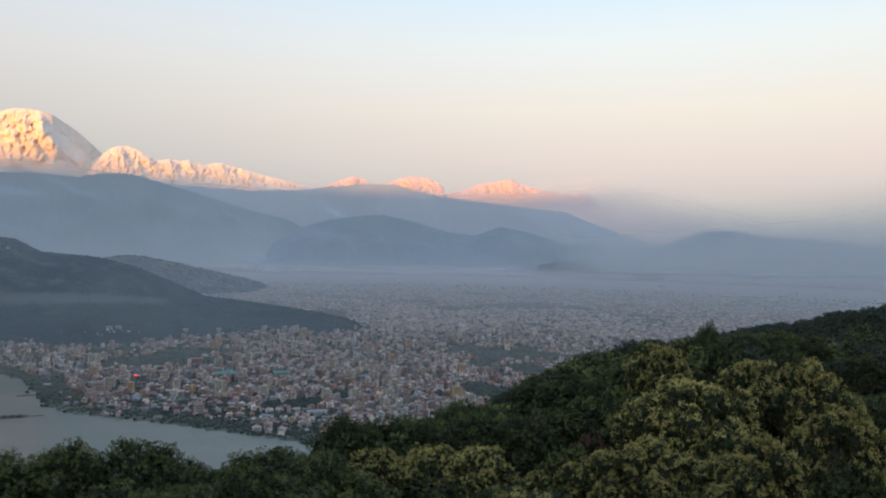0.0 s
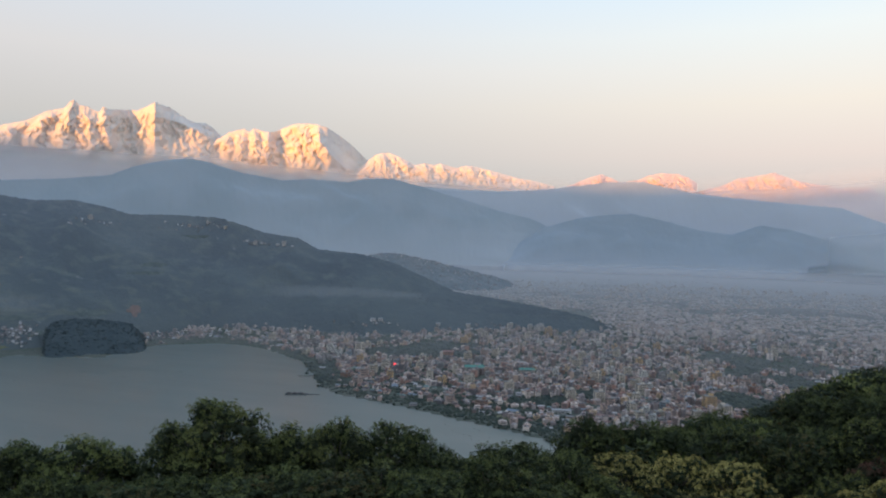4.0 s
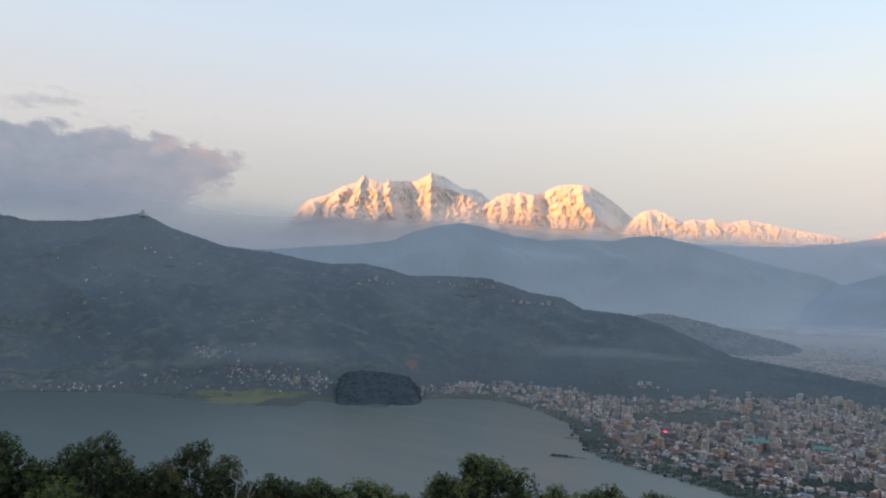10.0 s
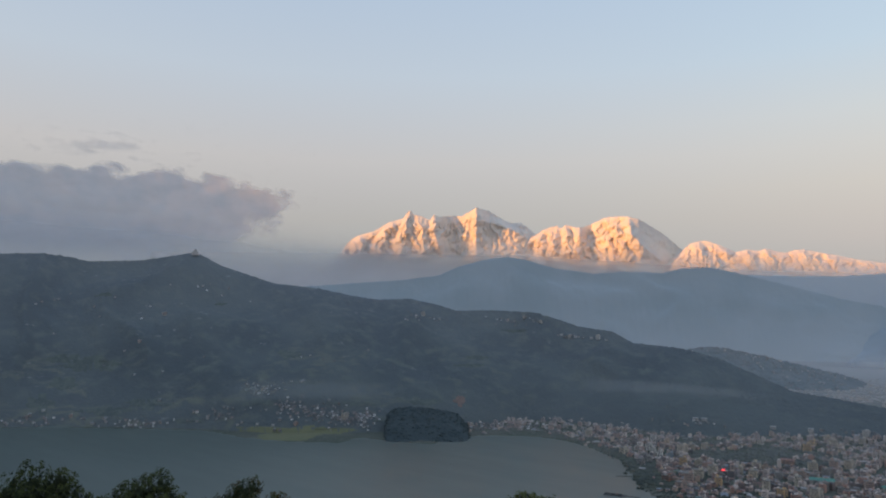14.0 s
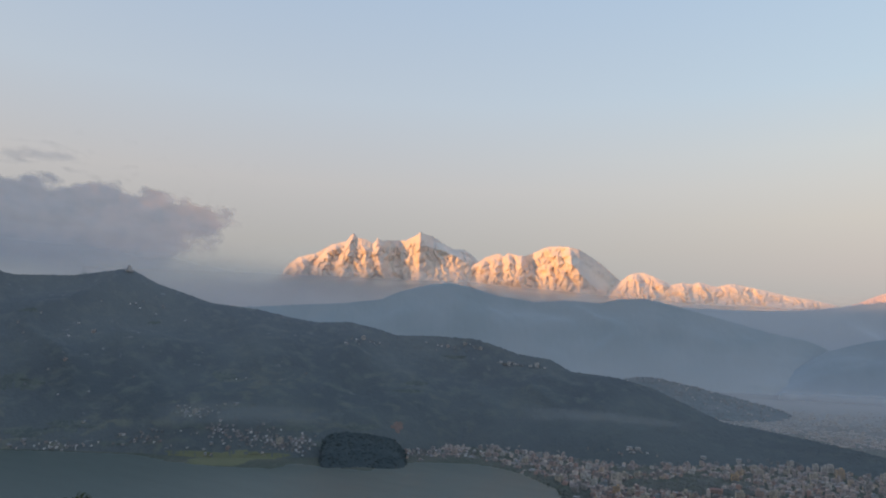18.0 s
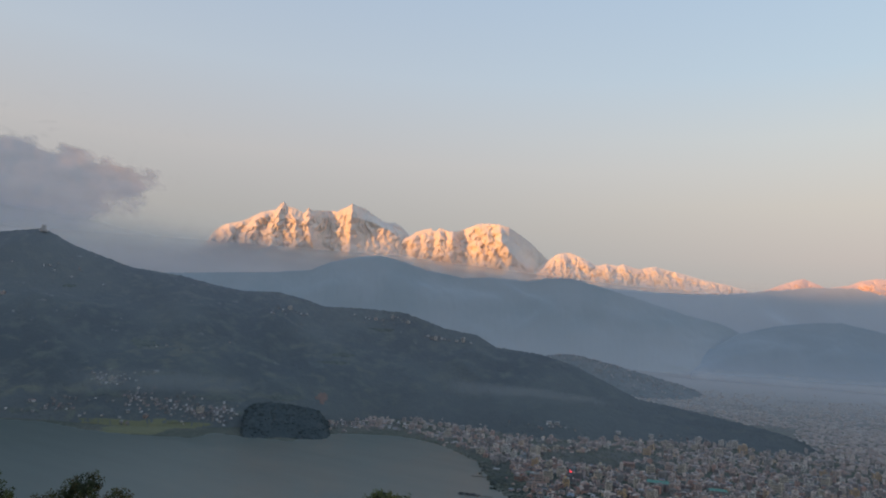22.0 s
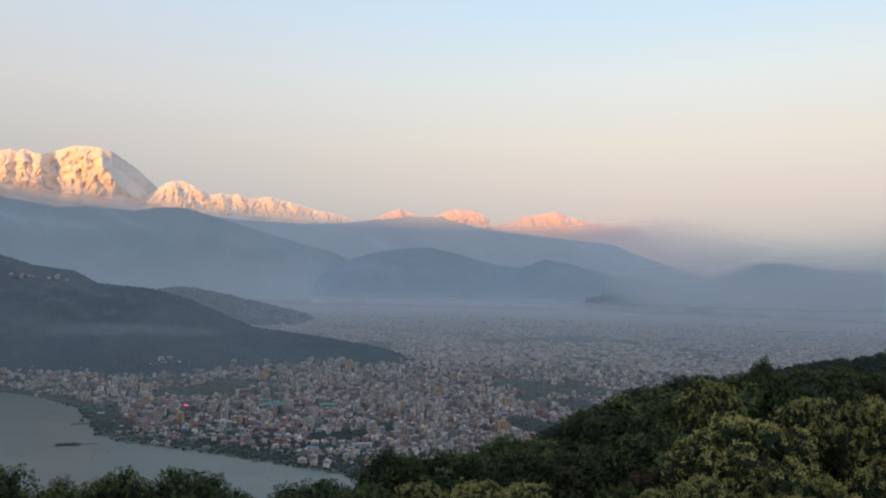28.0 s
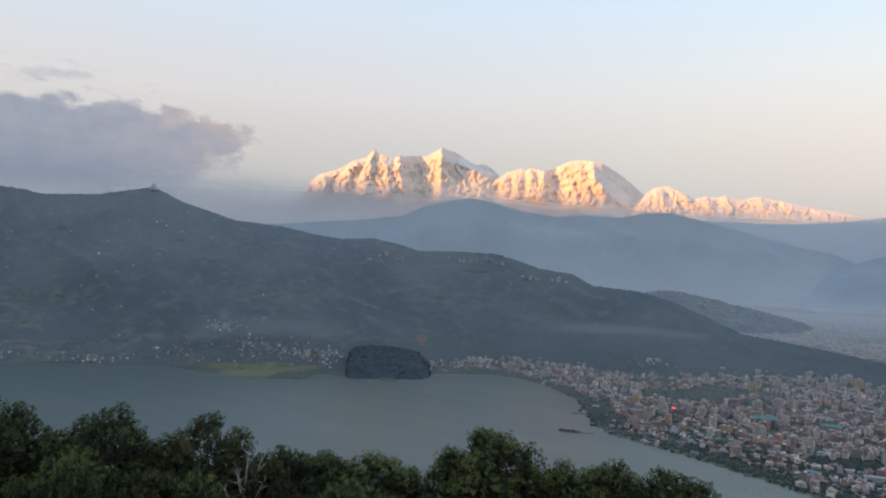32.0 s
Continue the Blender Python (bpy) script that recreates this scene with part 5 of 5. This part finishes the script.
for az, el, k, sc in ((31.8, -0.85, 1, 1.0), (32.3, -0.85, 8, 1.0), (34.0, -0.8, 1, 0.8), (33.5, -0.75, 8, 0.9), (34.6, -0.6, 8, 0.9), (31.2, -0.95, 8, 0.8)):
    p = seen(az, el - 0.25)
    if p is not None:
        put_house(k, az, 0, r.uniform(0, 1), None, sc, "pale hotel block on the crest of the ridge", p)
for az, el in ((13.9, -7.35), (14.4, -7.4), (17.2, -7.2), (12.3, -7.4), (11.8, -7.5), (19.6, -7.2), (24.2, -6.9), (24.8, -6.9), (11.4, -7.35)):
    p = seen(az, el)
    if p is not None:
        put_house(1 if az < 14 else 8, az, 0, 0.3, None, 1.15, "white building at the foot of the wooded ridge", p)


def view_tower():
    p = seen(63.05, 4.95)
    ob = holder("view_tower", "stepped view tower on the highest hilltop", "tower", at=pose(p.x, p.y, p.z - 3))
    part("base", box_mesh("base", [((0, 0, 0), (34, 26, 9))], M["concrete"]), ob)
    part("tower", box_mesh("tower", [((0, 0, 9), (13, 13, 16))], M["concrete"]), ob)
    v, f = [], []
    add_gable(v, f, (0, 0, 25), (13, 13, 5), 0.3, 1.5)
    part("roof", raw_mesh("roof", v, f, M["red_tin"]), ob)


view_tower()


# ---- on the lake ----
M["deck"] = material("weathered_deck", (0.10, 0.10, 0.10), second=(0.07, 0.07, 0.07), scale=0.3)
M["hull"] = material("boat_paint", (0.13, 0.13, 0.14), second=(0.2, 0.2, 0.2), scale=0.4, island=0.6)


def raft():
    ob = holder("floating_platform", "dark floating platform moored off the shore", "platform", at=pose(*spot(30.7, 1570, 0), 0, 0, 20))
    part("deck", box_mesh("deck", [((0, 0, -0.3), (46, 17, 1.3))], M["deck"]), ob)
    for x in (-16, -3, 9):
        part("hut", box_mesh("hut", [((x, 0, 1.0), (9, 8, 2.6))], M["deck"]), ob)
    part("walkway", box_mesh("walkway", [((36, 0, 0), (28, 2.2, 0.7))], M["deck"]), ob)
    ob = holder("jetty", "narrow wooden jetty reaching into the lake", "jetty", at=pose(*spot(29.9, 1765, 0), 0, 0, 28))
    part("deck", box_mesh("deck", [((0, 0, 0.2), (42, 3, 0.8))], M["deck"]), ob)
    for x in (-18, -6, 6, 18):
        part("post", box_mesh("post", [((x, 0, -3.5), (0.6, 0.6, 4.2))], M["deck"]), ob)


raft()


def boat_kind():
    v, f = [], []
    prof = [(-3.6, 0.15), (-2.4, 0.75), (0, 0.95), (2.4, 0.75), (3.6, 0.12)]
    for x, w in prof:
        v += [(x, -w, 0.55 + 0.03 * x * x), (x, -w * 0.6, -0.25), (x, w * 0.6, -0.25), (x, w, 0.55 + 0.03 * x * x)]
    for i in range(4):
        for j in range(3):
            f.append((i * 4 + j, i * 4 + j + 1, i * 4 + j + 5, i * 4 + j + 4))
    ob = holder("rowing_boat", "small dark wooden rowing boat on the lake", "boat", "boats on the lake")
    part("hull", raw_mesh("hull", v, f, M["hull"]), ob)
    for x in (-1.5, 0.4):
        part("bench", box_mesh("bench", [((x, 0, 0.25), (0.3, 1.5, 0.08))], M["deck"]), ob)
    awning = part("awning", box_mesh("awning", [((0, 0, 1.9), (3.2, 1.7, 0.12))], M["hull"]), ob)
    for x, y in ((-1.5, -0.75), (1.5, -0.75), (-1.5, 0.75), (1.5, 0.75)):
        part("post", box_mesh("post", [((x, y, 0.4), (0.07, 0.07, 1.5))], M["deck"]), awning)
    return ob


first = boat_kind()
n_boat = 0
r = random.Random(31)
for k in range(60):
    az = r.uniform(11, 19) if k < 40 else r.uniform(19, 52)
    far_d = float(curve(FAR_SHORE, az))
    d = far_d - (r.uniform(12, 110) if k < 40 else r.uniform(15, 500))
    m = Matrix.LocRotScale(spot(az, d, 0.05), Euler((0, 0, r.uniform(0, 6.28))), (0.62, 0.62, 0.62))
    if n_boat == 0:
        first.matrix_basis = m
    else:
        copy_thing(first, m)
    n_boat += 1


# ---- red-roofed house on the near shoulder ----
M["rust_roof"] = material("rusty_red_roofing", (0.27, 0.088, 0.045), second=(0.21, 0.075, 0.042), scale=0.5, third=(0.31, 0.14, 0.085), rough=0.7, bump=0.2, bump_scale=3)
M["lodge_wall"] = material("weathered_wall", (0.13, 0.115, 0.092), second=(0.095, 0.082, 0.068), scale=0.4, bump=0.2, bump_scale=3)
M["white_rail"] = material("white_paint", (0.42, 0.41, 0.39), second=(0.3, 0.3, 0.28), scale=1.5)


def lodge():
    d = 88.0
    zt = EYE + d * math.tan(radians(-7.6))
    a = spot(-32.5, d, 0)
    b = spot(-38.6, d + 1, 0)
    along = (b - a)
    length = along.length
    yaw = math.atan2(along.y, along.x)
    mid = (a + b) / 2
    zg = min(ground_z(-32.6, d), ground_z(-41, d)) - 1
    eave = zt
    ob = holder("lodge", "two-storey lodge with rusty red tin roof among trees", "house", at=Matrix.LocRotScale((mid.x, mid.y, 0), Euler((0, 0, yaw)), None))
    back = 7.5
    part("lower_wall", box_mesh("lower_wall", [((0, back / 2 + 0.8, zg), (length - 1.6, back, eave - 3.4 - zg))], M["lodge_wall"]), ob)
    part("upper_wall", box_mesh("upper_wall", [((0, back / 2 + 2.2, eave - 3.4), (length - 1.6, back - 2.8, 3.5))], M["lodge_wall"]), ob)
    part("balcony_floor", box_mesh("balcony_floor", [((0, 1.2, eave - 3.4), (length - 0.6, 3.4, 0.22))], M["lodge_wall"]), ob)
    for i, (x0, x1, rise) in enumerate(((-length / 2 - 0.3, -0.2, 0.0), (-0.2, length / 2 + 0.3, 0.55))):
        v, f = [], []
        z0, z1 = eave + rise * 0.4, eave + 1.25 + rise
        for x in (x0, x1):
            hip = 2.4 if (i == 0 and x == x0) else 0.0
            v += [(x, -0.9, z0), (x + hip, 4.2, z1), (x, 9.4, z0), (x, -0.9, z0 - 0.14), (x + hip, 4.2, z1 - 0.14), (x, 9.4, z0 - 0.14)]
        f += [(0, 6, 7, 1), (1, 7, 8, 2), (3, 4, 10, 9), (4, 5, 11, 10), (0, 3, 9, 6), (2, 8, 11, 5), (0, 1, 4, 3), (1, 2, 5, 4), (6, 9, 10, 7), (7, 10, 11, 8), (2, 1, 0), (6, 7, 8)]
        part("roof", raw_mesh("roof", v, f, M["rust_roof"]), ob)
    for k in range(4):
        x = -length / 2 + 0.5 + k * (length * 0.3) / 3
        part("post", box_mesh("post", [((x, -0.3, eave - 3.2), (0.12, 0.12, 3.2))], M["white_rail"] if k == 0 else M["lodge_wall"]), ob)
    for z in (0.35, 0.7, 1.05):
        part("rail", box_mesh("rail", [((-length * 0.33, -0.3, eave - 3.2 + z), (length * 0.3, 0.07, 0.09))], M["white_rail"]), ob, "white balcony rail")
    for k in range(5):
        x = -length / 2 + 1.8 + k * (length - 3.6) / 4
        part("window", box_mesh("window", [((x, back / 2 + 2.2 - (back - 2.8) / 2 - 0.02, eave - 2.5), (1.2, 0.08, 1.4))], M["dark_glass"]), ob)
    v, f = [], []
    add_box(v, f, (-length * 0.16, -0.9, eave - 1.2), (1.7, 1.2, 0.1), 0.1)
    part("panel", raw_mesh("panel", v, f, M["white_rail"]), ob, "pale tilted panel under the eaves")


lodge()
# cabins and huts on the skyline of the shoulder
for az, el, w in ((-33.9, -3.72, 9.0), (-36.0, -3.66, 3.0), (-37.9, -3.55, 7.0)):
    d = 385.0
    z = EYE + d * math.tan(radians(el))
    zg = ground_z(az, d) - 0.5
    p = spot(az, d, zg)
    ob = holder("hill_hut", "small pale hut among trees on the shoulder", "hut", at=Matrix.LocRotScale(p, Euler((0, 0, radians(az))), None))
    part("wall", box_mesh("wall", [((0, 0, 0), (w, 5, z - zg - 1.0))], M["lodge_wall"]), ob)
    v, f = [], []
    add_gable(v, f, (0, 0, z - zg - 1.0), (w, 5, 1.6), 0, 0.5)
    part("roof", raw_mesh("roof", v, f, M["grey_tin"]), ob)


# ---- cloud over the ridge ----
def cloud():
    mat = bpy.data.materials.new("evening_cloud")
    mat.use_nodes = True
    nt = mat.node_tree
    n, l = nt.nodes, nt.links
    p = n["Principled BSDF"]
    p.inputs["Roughness"].default_value = 1.0
    p.inputs["Specular IOR Level"].default_value = 0.0
    geo = n.new("ShaderNodeNewGeometry")
    at = n.new("ShaderNodeAttribute")
    at.attribute_name = "cover"
    t = n.new("ShaderNodeTexNoise")
    t.inputs["Scale"].default_value = 0.008
    t.inputs["Detail"].default_value = 7
    l.new(geo.outputs["Position"], t.inputs["Vector"])
    ma = n.new("ShaderNodeMath")
    ma.operation = "MULTIPLY_ADD"
    ma.inputs[1].default_value = 0.5
    l.new(t.outputs["Fac"], ma.inputs[0])
    l.new(at.outputs["Fac"], ma.inputs[2])
    mr = n.new("ShaderNodeMapRange")
    mr.interpolation_type = "SMOOTHSTEP"
    mr.inputs["From Min"].default_value = 0.26
    mr.inputs["From Max"].default_value = 1.25
    mr.inputs["To Max"].default_value = 0.72
    l.new(ma.outputs[0], mr.inputs["Value"])
    tone = ramp(nt, [(0.35, (0.49, 0.55, 0.67)), (0.65, (0.60, 0.61, 0.70))])
    l.new(t.outputs["Fac"], tone.inputs[0])
    l.new(tone.outputs[0], p.inputs["Base Color"])
    l.new(mr.outputs[0], p.inputs["Alpha"])
    top = [(95, 11.4), (74, 11.1), (69, 11.15), (65.4, 11.35), (63.3, 11.3), (60.8, 11.2), (58.9, 10.85), (57.6, 10.3), (56.2, 10.0), (55, 9.4)]
    low = [(95, 5.0), (70, 6.0), (62, 7.2), (60, 7.7), (58.4, 8.4), (56, 9.2), (55, 9.3)]
    azs = np.arange(54.0, 86, 0.17)
    rows = 84
    verts, dens = [], []
    for a in azs:
        hi, lo = float(curve(top, a)), float(curve(low, a))
        for k in range(rows):
            el = 2.5 + 12.5 * k / (rows - 1)
            q = Vector((a * 0.32, el * 0.62, 2.0))
            ragged = noise.fractal(q * 1.5, 0.8, 2.1, 6)
            body = min((hi - el) / 0.8 + 0.9 * ragged, (a - 55.4 - 0.9 * max(0.0, 9.2 - el)) / 2.2 + 0.8 * ragged, 1.0)
            body = max(0.0, body) * (1 - 0.75 * min(1.0, max(0.0, (lo - el) / 3.0)))
            # thin wisps drifting above the body
            wisp = 0.8 - math.hypot((a - 69.5) / 6.5, (el - 12.4) / 1.2) + 0.7 * noise.fractal(Vector((a * 0.4, el * 1.6, 7.0)), 0.8, 2.1, 5)
            fade = min(1.0, (el - 2.5) / 3.0)
            bulge = 30 * noise.fractal(q, 1.0, 2.0, 5)
            dd = 4800 - 3 * (a - 54) - bulge * 0.3
            verts.append(tuple(spot(a, dd, EYE + dd * math.tan(radians(el)))))
            dens.append(max(body, 0.46 * min(1.0, max(0.0, wisp * 1.3))) * fade)
    me = raw_mesh("cloud", verts, grid_faces(len(azs), rows), mat, True)
    att = me.attributes.new("cover", "FLOAT", "POINT")
    att.data.foreach_set("value", dens)
    tagged(new("cloud", me), "grey-violet evening cloud above the ridge", "cloud", kind="structure")


cloud()


# wall tones with the ridge's haze already painted in
M["ridge_wall"] = material("hazy_plaster", (0.25, 0.25, 0.25), spread=[(0.0, (0.30, 0.30, 0.31)), (0.4, (0.35, 0.34, 0.34)), (0.7, (0.27, 0.28, 0.29)), (0.9, (0.45, 0.435, 0.43))])


def ridge_houses():
    """Houses scattered over the low ridge behind."""
    ob = [o for o in bpy.data.objects if o.name == "built_up_ridge"][0]
    r = random.Random(17)
    v, f = [], []
    for _ in range(520):
        p = ob.data.polygons[r.randrange(len(ob.data.polygons))].center
        add_box(v, f, (p.x, p.y, p.z - 2), (r.uniform(4, 9), r.uniform(4, 7), r.uniform(4, 7)), r.uniform(0, 3))
    tagged(new("ridge_houses", raw_mesh("ridge_houses", v, f, M["ridge_wall"])), "pale houses scattered over a low ridge", "houses", kind="stuff")


ridge_houses()


def signs():
    for name, az, el, col, power, lab in (("sign_board", 23.0, -10.28, (1.0, 0.05, 0.06), 2.5, "glowing red sign board on a town building"), ("flood_lamp", 21.9, -9.95, (1.0, 0.9, 0.75), 2.0, "small bright lamp on a town roof")):
        mat = bpy.data.materials.new(name)
        mat.use_nodes = True
        p = mat.node_tree.nodes["Principled BSDF"]
        p.inputs["Base Color"].default_value = (*col, 1)
        p.inputs["Emission Color"].default_value = (*col, 1)
        p.inputs["Emission Strength"].default_value = power
        d = EYE / math.tan(radians(-el)) - 75
        z = EYE + d * math.tan(radians(el))
        ob = holder(name, lab, "sign" if name == "sign_board" else "lamp", at=Matrix.LocRotScale(spot(az, d, 0), Euler((0, 0, radians(az))), None))
        part("panel", box_mesh("panel", [((0, 0, z - 1.4), (6.0 if name == "sign_board" else 3.5, 0.4, 2.8))], mat), ob)
        part("mast", box_mesh("mast", [((0, 0.5, 0), (0.5, 0.5, z))], M["concrete"]), ob)


signs()


def far_halls():
    """Long pale halls and one block far out in the valley."""
    for az, el, w, h in ((-21.9, -3.75, 120, 9), (-23.4, -3.7, 160, 8), (-21.6, -4.5, 26, 26), (-24.6, -3.95, 90, 8), (-17.0, -3.2, 70, 10)):
        d = EYE / math.tan(radians(-el))
        k = squeeze(d) / d
        ob = holder("long_hall", "long pale hall in the hazy valley" if w > 30 else "pale block in the hazy valley", "building", at=Matrix.LocRotScale(valley(az, d), Euler((0, 0, radians(az) + 0.1)), (k, k, k)))
        wall = part("wall", box_mesh("wall", [((0, 0, -2), (w, 24, h + 2))], M["grey_tin"]), ob)
        v, f = [], []
        add_gable(v, f, (0, 0, h), (w, 24, 4), 0, 1)
        part("roof", raw_mesh("roof", v, f, M["low_white"]), ob)


far_halls()


# ---- haze and mist that hang before the far mountains and on the valley floor ----
def mist_material(name, left, right, most, grain=0.5):
    mat = bpy.data.materials.new(name)
    mat.use_nodes = True
    nt = mat.node_tree
    n, l = nt.nodes, nt.links
    p = n["Principled BSDF"]
    p.inputs["Roughness"].default_value = 1.0
    p.inputs["Specular IOR Level"].default_value = 0.0
    geo = n.new("ShaderNodeNewGeometry")
    sp = n.new("ShaderNodeSeparateXYZ")
    l.new(geo.outputs["Position"], sp.inputs[0])
    mr = n.new("ShaderNodeMapRange")
    mr.inputs["From Min"].default_value = -3400
    mr.inputs["From Max"].default_value = 600
    l.new(sp.outputs["X"], mr.inputs["Value"])
    tone = ramp(nt, [(0.0, left), (1.0, right)])
    l.new(mr.outputs[0], tone.inputs[0])
    l.new(tone.outputs[0], p.inputs["Base Color"])
    at = n.new("ShaderNodeAttribute")
    at.attribute_name = "cover"
    t = n.new("ShaderNodeTexNoise")
    t.inputs["Scale"].default_value = 0.003
    t.inputs["Detail"].default_value = 4
    l.new(geo.outputs["Position"], t.inputs["Vector"])
    ma = n.new("ShaderNodeMath")
    ma.operation = "MULTIPLY_ADD"
    ma.inputs[1].default_value = grain
    l.new(t.outputs["Fac"], ma.inputs[0])
    ma.inputs[2].default_value = 1 - grain * 0.5
    mu = n.new("ShaderNodeMath")
    mu.operation = "MULTIPLY"
    mu.use_clamp = True
    l.new(at.outputs["Fac"], mu.inputs[0])
    l.new(ma.outputs[0], mu.inputs[1])
    mm = n.new("ShaderNodeMath")
    mm.operation = "MULTIPLY"
    mm.inputs[1].default_value = most
    l.new(mu.outputs[0], mm.inputs[0])
    l.new(mm.outputs[0], p.inputs["Alpha"])
    return mat


def mist(name, top, low, d, mat, label, fade_top, fade_low, fade_side, step=0.5, rows=26):
    """A soft veil between the heights low and top (degrees), thinning out at its edges."""
    lo_a, hi_a = min(t[0] for t in top), max(t[0] for t in top)
    azs = np.arange(lo_a, hi_a + step, step)
    verts, cover = [], []
    for a in azs:
        hi, lo = float(curve(top, a)), float(curve(low, a))
        for k in range(rows):
            el = lo + (hi - lo) * k / (rows - 1)
            e = min((hi - el) / fade_top, (el - lo) / fade_low if fade_low else 1.0, (a - lo_a) / fade_side, (hi_a - a) / fade_side, 1.0)
            e = max(0.0, e)
            verts.append(tuple(spot(a, d, EYE + d * math.tan(radians(el)))))
            cover.append(e * e * (3 - 2 * e))
    me = raw_mesh(name, verts, grid_faces(len(azs), rows), mat, True)
    att = me.attributes.new("cover", "FLOAT", "POINT")
    att.data.foreach_set("value", cover)
    ob = new(name, me)
    ob.visible_shadow = False
    return tagged(ob, label, "mist", kind="structure")


mist("haze_bank", [(70, 6.4), (56, 6.8), (45, 6.9), (37, 6.8), (27, 6.0), (20, 5.4), (12, 5.0), (6, 4.8), (-2, 5.0), (-6, 5.1), (-9, 5.4), (-12, 5.6), (-15, 5.2), (-20, 4.0), (-26, 2.8), (-46, 2.0)], [(70, 0.5), (-46, -0.5)], 4462,
     mist_material("evening_haze", (0.71, 0.70, 0.73), (0.93, 0.83, 0.83), 0.95, 0.3), "pale lavender haze below the snow mountains", 3.7, 0, 10)
mist("valley_mist", [(17, -1.7), (5, -1.75), (-12, -1.7), (-30, -1.5), (-60, -1.4)], [(17, -3.3), (-60, -3.3)], 4085, mist_material("valley_mist", (0.55, 0.58, 0.62), (0.60, 0.62, 0.66), 0.5, 0.9), "thin pale mist along the far valley floor", 0.8, 0.7, 4)
mist("smoke_wisp", [(34, -3.9), (26, -4.1), (19, -4.7)], [(34, -5.4), (26, -5.2), (19, -5.5)], 2390, mist_material("thin_smoke", (0.36, 0.40, 0.43), (0.36, 0.40, 0.43), 0.42, 1.2), "thin smoke drifting along the foot of the ridge", 0.5, 0.5, 4, 0.25)
mist("smoke_wisp", [(62, -4.3), (55, -4.0), (46, -4.8)], [(62, -6.2), (55, -6.3), (46, -6.2)], 2460, mist_material("village_smoke", (0.34, 0.38, 0.41), (0.34, 0.38, 0.41), 0.34, 1.5), "thin smoke above the lakeside hamlets", 0.9, 0.9, 5, 0.25)
mist("haze_bank", [(94, 9.5), (70, 9.2), (60, 8.6), (50, 7.4), (44, 6.0)], [(94, 0.0), (44, 0.0)], 4475, mist_material("cloud_haze", (0.54, 0.57, 0.64), (0.66, 0.65, 0.69), 0.6, 0.5), "blue-grey haze below the evening cloud", 4.5, 0, 9)
mist("haze_bank", [(-5, 2.4), (-10, 3.0), (-16, 3.5), (-24, 4.2), (-31, 5.2), (-60, 6.2)], [(-5, -3.2), (-60, -3.2)], 4095, mist_material("valley_haze", (0.57, 0.62, 0.66), (0.57, 0.62, 0.66), 0.72, 0.25), "blue-grey haze filling the gap between far hills", 5.2, 1.2, 8)
